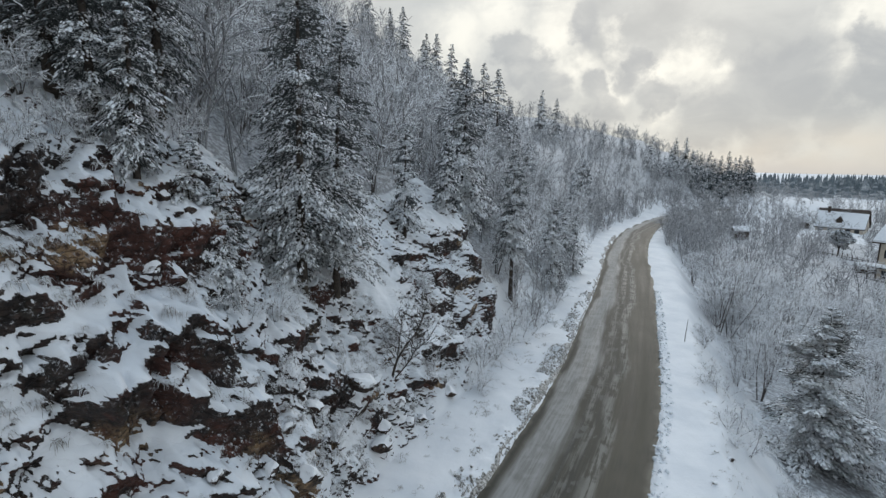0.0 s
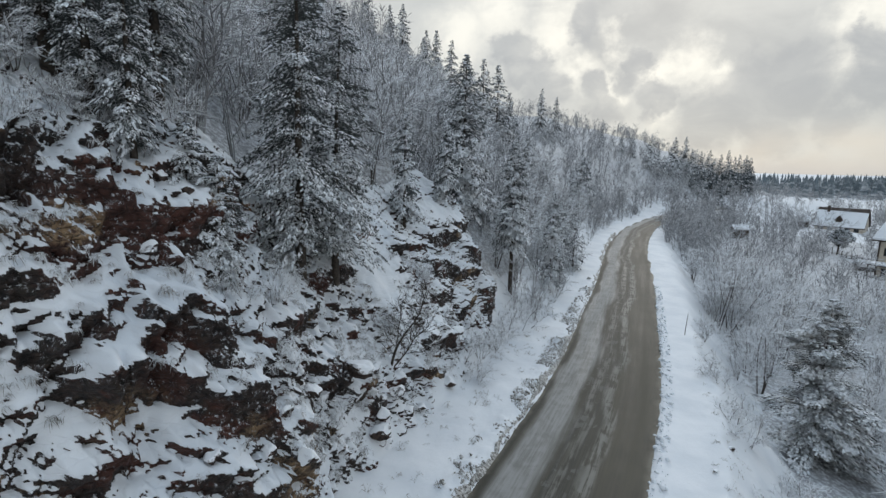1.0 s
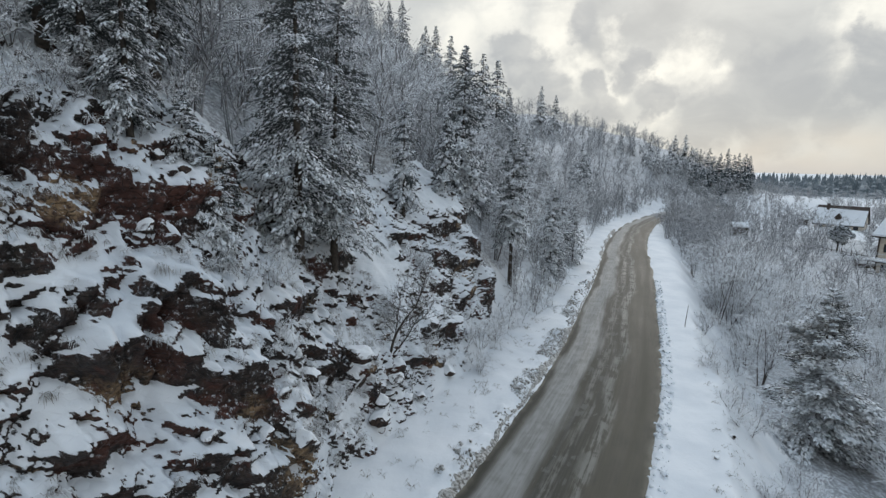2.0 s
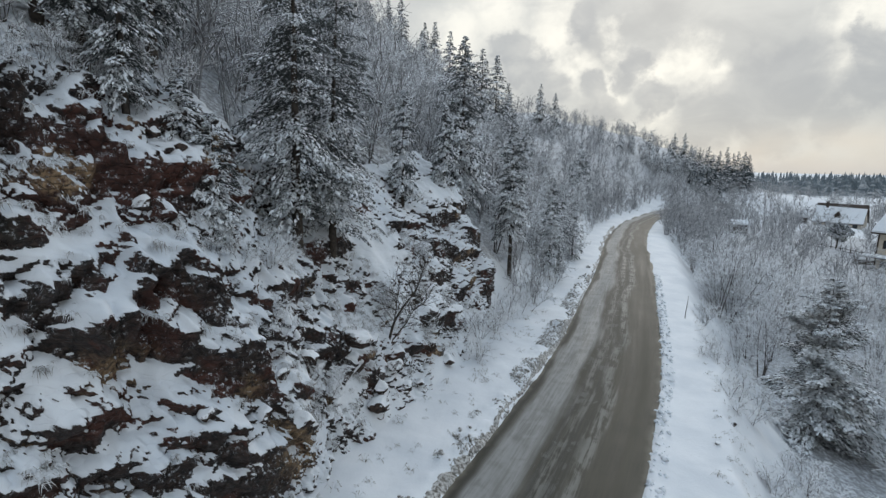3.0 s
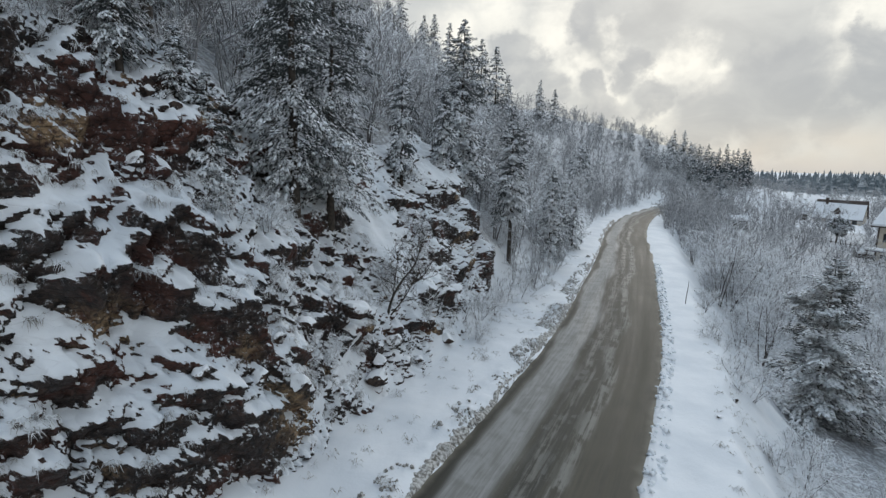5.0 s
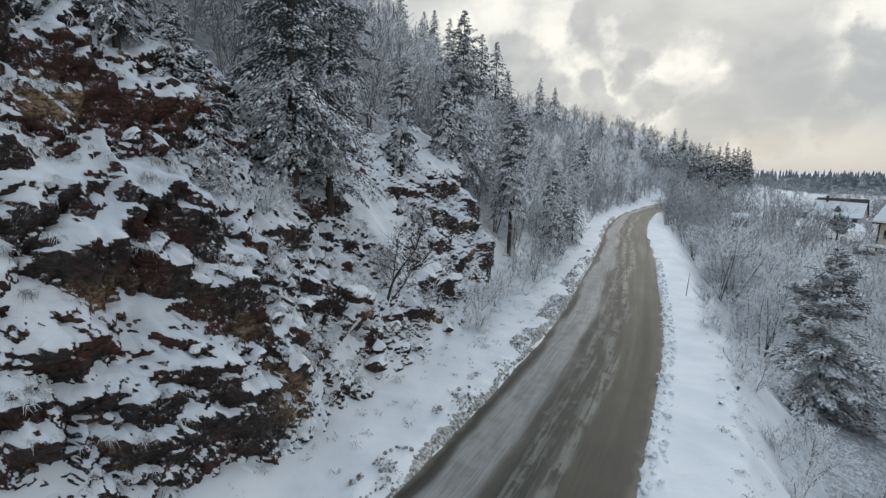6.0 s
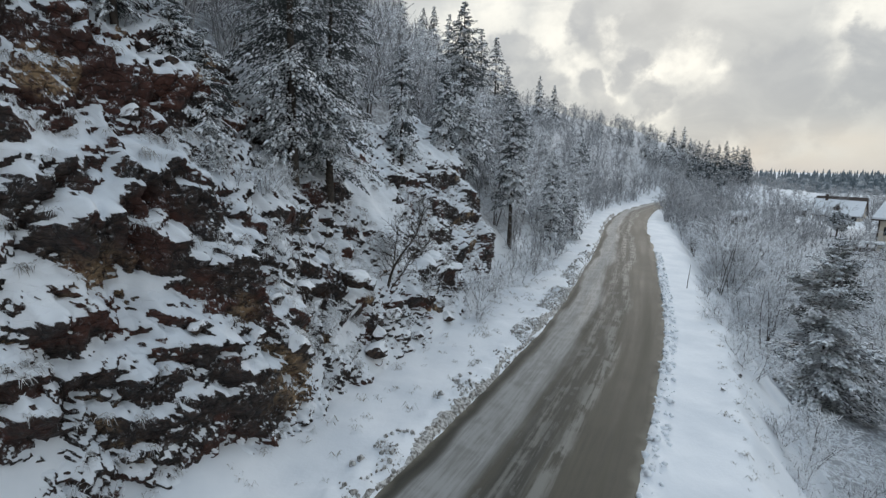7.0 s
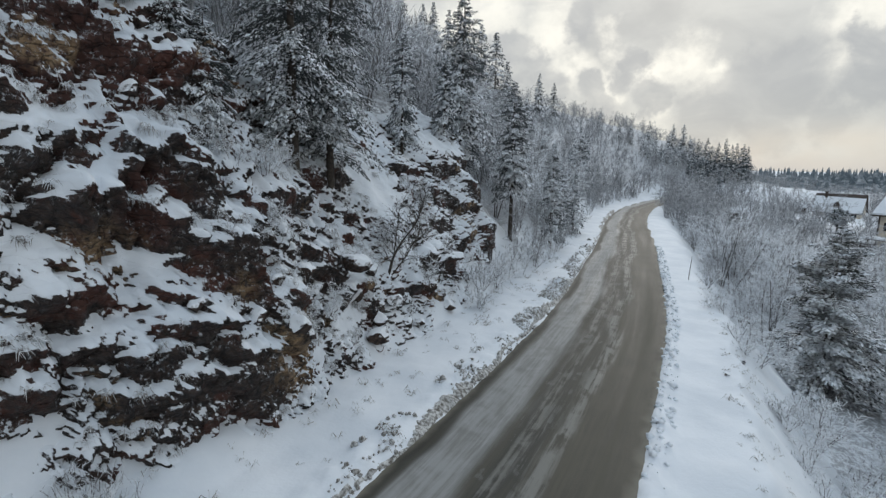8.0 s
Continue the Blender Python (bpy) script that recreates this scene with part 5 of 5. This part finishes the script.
# ---- by the road ----
# the bare sapling on the bank
def leaning_sapling(x, y, z):
    """A crooked little tree: three bent stems, side branches that turn upwards, fine snowy twigs."""
    r = np.random.RandomState(311)
    sap = empty("leafless_tree", pose(x, y, z))
    tagged(sap, "small dark crooked leafless tree leaning out of the bank", "tree")
    twigs = []
    for k, (bends, thick) in enumerate((([(0, 0, -0.3), (0.22, -0.05, 0.5), (0.62, 0.05, 1.2), (1.15, 0.1, 1.95), (1.5, 0.2, 3.1)], 0.062), ([(0.2, 0, 0.45), (0.30, 0.15, 1.3), (0.42, 0.2, 2.4)], 0.03), ([(0.15, -0.1, -0.3), (0.75, -0.3, 0.55), (1.05, -0.3, 1.1), (1.6, -0.35, 1.6)], 0.034))):
        pts = curve_through([p[:2] for p in bends], 3), curve_through([p[1:] for p in bends], 3)
        line = np.c_[pts[0][:, 0], pts[1][:, 0], pts[1][:, 1]]
        radii = thick * np.linspace(1, 0.25, len(line))
        part("trunk" if k == 0 else "stem", mesh_from("trunk", *tubes(line[:-1], line[1:], radii[:-1], radii[1:], 7), [M_BARK], shade=True), sap)
        for i in range(2, len(line)):
            for _ in range(3):
                p, way3, ln = line[i], np.append(r.normal(0, 0.8, 2), r.uniform(0.3, 1.1)), r.uniform(0.4, 1.1)
                for step in range(4):
                    q = p + way3 / np.linalg.norm(way3) * ln / 4
                    twigs.append((p, q, 0.016 - 0.003 * step, 0.013 - 0.003 * step))
                    for _ in range(3):
                        side3 = way3 / np.linalg.norm(way3) + r.normal(0, 0.7, 3)
                        twigs.append((q, q + side3 * r.uniform(0.10, 0.26), 0.007, 0.003))
                    p, way3 = q, way3 + r.normal(0, 0.3, 3) + np.array([0, 0, 0.15])
    p0, p1, r0, r1 = (np.array(v) for v in zip(*twigs))
    part("crown", mesh_from("crown", *tubes(p0, p1, r0, r1, 3), [M_BARK]), sap, "fine dark twigs")


leaning_sapling(-2.4, 20.3, 3.45)
# bushes along both verges and on the rock
BUSHES = [(-2.4, 21.6, 1.0), (0.9, 26.0, 1.3), (1.9, 27.6, 1.4), (3.0, 29.6, 1.3), (4.3, 32.2, 1.5), (5.4, 34.5, 1.6), (6.7, 37.4, 1.5), (8.1, 40.2, 1.7), (1.6, 25.2, 0.8), (-0.6, 22.6, 0.9), (-4.0, 15.6, 0.7), (-6.4, 13.9, 0.7), (-5.6, 15.2, 0.6), (-3.4, 18.6, 0.6),
          (12.9, 17.6, 1.0), (14.8, 22.6, 1.2), (15.2, 24.2, 1.1), (16.0, 27.8, 1.0), (18.0, 30.2, 1.0), (19.6, 36.4, 1.4), (12.6, 15.4, 1.2), (14.4, 18.0, 1.4), (11.6, 13.2, 0.9), (16.5, 20.6, 1.3), (13.4, 13.4, 1.5), (15.6, 16.4, 1.6)]
for x, y, size in BUSHES:
    plant_bare(rnd.choice(LOWBUSH), x, y, stand(x, y), rnd.uniform(0, 6), size * rnd.uniform(0.85, 1.15), "bush", "low leafless bush matted with snow", "bush", "roadside bushes")
WITHY = low_bush(190, 1.25, 16, 0.55, levels=2, kids=1.6, twig=0.006, arch=0.1)
for x, y, size in ((-7.05, 8.75, 1.0), (-7.5, 9.2, 0.7), (-6.6, 9.0, 0.75)):
    plant_bare(WITHY, x, y, float(ground_height(np.array([x]), np.array([y]))[0]) - 0.05, rnd.uniform(0, 6), size, "bush", "frosted bush of thin upright stems at the foot of the rock", "bush", "roadside bushes")
for k in range(22):
    x, y = (float(a) for a in road_place(rnd.uniform(21, 31), rnd.uniform(10.9, 14.5)))
    plant_bare(rnd.choice(LOWBUSH), x, y, stand(x, y), rnd.uniform(0, 6), rnd.uniform(0.6, 1.1), "bush", "frosted brush on top of the rock cut", "bush", "rock top brush")
for s0, z0, size in ((30.5, 5.6, 0.55), (31.0, 5.2, 0.6), (31.1, 6.0, 0.5), (42.7, 6.1, 0.8), (43.0, 5.5, 0.8), (33.2, 2.6, 0.4), (31.9, 2.6, 0.4), (33.3, 2.2, 0.4), (33.8, 7.6, 0.6), (32.0, 7.7, 0.6), (28.9, 5.9, 0.35), (30.4, 7.7, 0.5), (28.5, 8.5, 0.4), (26.8, 13.0, 0.6), (27.7, 13.1, 0.6), (28.7, 12.9, 0.7), (25.9, 12.9, 0.6), (26.3, 12.5, 0.45), (27.2, 12.6, 0.45), (27.9, 12.2, 0.4), (28.4, 12.5, 0.5), (25.4, 12.6, 0.5), (26.7, 12.2, 0.35), (28.9, 11.9, 0.4)):
    plant_bare(rnd.choice(LOWBUSH), *rock_spot(s0, z0), rnd.uniform(0, 6), size, "bush", "frosted brush rooted in the rock face", "bush", "rock face brush")
# a marker stick in the right verge
sx, sy = 17.5, 35.0
stick = new("stick", trunk_mesh("stick", [(0, 0, -0.3), (0.02, 0, 0.5), (0.08, 0.02, 1.1), (0.10, 0, 1.7)], [0.03, 0.028, 0.022, 0.012], M_STEM, 6))
stick.matrix_basis = pose(sx, sy, stand(sx, sy))
tagged(stick, "thin bare stick standing in the snow", "stick")


def stone(x, y, size, seed, label, sink=0.35, flat=0.7, z=None):
    bm = bmesh.new()
    bmesh.ops.create_icosphere(bm, subdivisions=3, radius=1.0)
    co = np.array([v.co for v in bm.verts])
    cut = np.random.RandomState(seed)
    for _ in range(9):
        n = cut.normal(0, 1, 3)
        n /= np.linalg.norm(n)
        over = np.clip(co @ n - cut.uniform(0.45, 0.8), 0, None)
        co -= over[:, None] * n * 0.92
    co *= (1 + 0.12 * layers(co[:, 0] * 2, co[:, 1] * 2, co[:, 2] * 2, 3, seed))[:, None]
    for v, c in zip(bm.verts, co):
        v.co = (c[0] * size, c[1] * size * 0.8, c[2] * size * flat)
    me = bpy.data.meshes.new("stone")
    bm.to_mesh(me)
    bm.free()
    me.materials.append(M_STONE)
    ob = new("stone", me)
    ob.matrix_basis = pose(x, y, (stand(x, y) if z is None else z) + size * flat * (0.5 - sink), 0, 0, seed * 37 % 360)
    return tagged(ob, label, "stone", "fallen stones")


stone(10.85, 18.05, 0.14, 1, "small dark stone lying on the snowy verge", 0.0)
for k, (x, y, size) in enumerate([(-3.3, 17.4, 0.62), (-2.5, 18.3, 0.55), (-1.6, 20.2, 0.45), (-0.7, 22.5, 0.5), (0.1, 23.9, 0.45), (0.6, 25.6, 0.4), (-2.9, 18.9, 0.4), (-1.1, 21.2, 0.35), (12.9, 20.6, 0.22), (-4.4, 15.0, 0.4)]):
    stone(x, y, size, 5 + k, "dark stone half buried in snow at the foot of the rock")

for k, (s0, z0, size) in enumerate(((35.3, 2.7, 0.55), (37.6, 2.1, 0.42), (27.9, 4.3, 0.3), (29.1, 11.3, 0.24), (28.1, 9.4, 0.3), (29.4, 10.9, 0.2), (30.5, 4.3, 0.3), (30.4, 3.3, 0.4), (29.5, 3.6, 0.3), (36.3, 1.7, 0.4), (33.1, 3.5, 0.45), (41.6, 2.9, 0.5), (37.7, 5.1, 0.35), (35.9, 5.6, 0.3))):
    x, y, z = rock_spot(s0, z0)
    stone(x, y, size, 30 + k, "dark boulder with a cap of snow wedged in the rock face", 0.5, 0.85, z)

# snow chunks thrown up by the plough, and dry grass: nobody could count them
chunk_v, chunk_f = [], []
rng = np.random.RandomState(8)
bm = bmesh.new()
bmesh.ops.create_icosphere(bm, subdivisions=1, radius=1.0)
ico_v = np.array([v.co for v in bm.verts])
ico_f = np.array([[v.index for v in f.verts] for f in bm.faces])
bm.free()
ico = [(ico_v * (1 + 0.3 * rng.normal(0, 1, (len(ico_v), 1))), ico_f) for _ in range(5)]


def strewn(count, s_range, u_range, sizes, power=2.5, clump=-9.0):
    spots = []
    S, U = rng.uniform(*s_range, count), rng.uniform(*u_range, count)
    kept = lump(S * 0.55, U * 0.8, 0, 19) + 0.5 * lump(S * 2.0, U * 2.0, 0, 23) > clump
    X, Y = road_place(S[kept], U[kept])
    for x, y, z in zip(X, Y, ground_height(X, Y)):
        spots.append((rnd.randrange(5), x, y, z, rnd.uniform(0, 6), sizes[0] + (sizes[1] - sizes[0]) * rnd.random() ** power))
    return spots


right_lumps = new("snow_chunks", mesh_from("snow_chunks", *many(ico, strewn(800, (28, 75), (-3.6, -2.95), (0.02, 0.12))), [M_SNOW], shade=True))
tagged(right_lumps, "ploughed snow chunks along the road edge", "snow", kind="stuff")
left_lumps = new("dirty_chunks", mesh_from("dirty_chunks", *many(ico, strewn(3600, (22, 75), (2.8, 3.9), (0.015, 0.085), 2.5, -0.05)), [M_DIRT], shade=True))
tagged(left_lumps, "dirty snow and earth clods along the road edge", "snow", kind="stuff")


def tuft(seed, n, length, droop, thick=0.013, rise=(0.3, 1.6)):
    r = np.random.RandomState(seed)
    a = r.uniform(0, 2 * np.pi, n)
    d = np.c_[np.cos(a), np.sin(a), r.uniform(*rise, n)]
    d /= np.linalg.norm(d, axis=1, keepdims=True)
    ln = length * r.uniform(0.5, 1.1, n)
    b = np.c_[np.cos(a), np.sin(a), 0 * a] * 0.06
    mid = b + d * ln[:, None] * 0.6
    end = mid + (d + np.array([0, 0, -droop])) * ln[:, None] * 0.5
    return tubes(np.r_[b, mid], np.r_[mid, end], np.full(2 * n, thick), np.full(2 * n, thick * 0.45), 3)


TUFTS = [tuft(400 + k, 8, 0.42, 1.5) for k in range(5)]
spots = strewn(900, (22, 62), (3.0, 3.9), (0.3, 0.75), 1.0, 0.1) + strewn(120, (22, 60), (3.8, 6.6), (0.3, 0.9), 1.0) + strewn(190, (22, 62), (-7.0, -5.2), (0.25, 0.7), 1.0)
verge_grass = new("verge_grass", mesh_from("verge_grass", *many(TUFTS, spots), [M_GRASS]))
tagged(verge_grass, "frosted dry grass tufts along the verges", "grass", kind="stuff")
# frosted tufts on the ledges: blades that splay out and hang down the slope
def comb(seed, n):
    r = np.random.RandomState(seed)
    a = r.normal(-0.5, 0.75, n)
    b = np.c_[r.normal(0, 0.07, (n, 2)), r.uniform(-0.02, 0.06, n)]
    d = np.c_[np.cos(a), np.sin(a), r.uniform(-0.5, 0.8, n)]
    d /= np.linalg.norm(d, axis=1, keepdims=True)
    ln = r.uniform(0.07, 0.22, (n, 1))
    mid = b + d * ln * 0.6
    end = mid + (d * 0.6 + np.array([0, 0, -1.0])) * ln * 0.7
    return tubes(np.r_[b, mid], np.r_[mid, end], np.full(2 * n, 0.0065), np.r_[np.full(n, 0.0065), np.full(n, 0.002)], 3)


grid = rv.reshape(*_shape, 3)
nz = normals_of(blurred(grid, 2))[..., 2]
patchy = layers(grid[..., 0] * 0.8, grid[..., 1] * 0.8, grid[..., 2] * 0.8, 2, 97)
grassy = np.argwhere((rock_snow > 0.3) & (nz > 0.25) & (nz < 0.75) & (patchy > 0.05) & (np.arange(_shape[1])[None, :] > 24) & (np.arange(_shape[1])[None, :] < 236))
grassy = grassy[rng.permutation(len(grassy))[:1100]]
spots = []
for i, j in grassy:
    x, y, z = grid[i, j]
    spots.append((rnd.randrange(6), x, y, z - 0.02, rnd.uniform(-0.5, 0.5), rnd.uniform(0.6, 1.25)))
ledge_grass = new("ledge_grass", mesh_from("ledge_grass", *many([comb(420 + k, 20) for k in range(6)], spots), [M_HOAR]))
tagged(ledge_grass, "frosted grass tufts hanging from the rock ledges", "grass", kind="stuff")
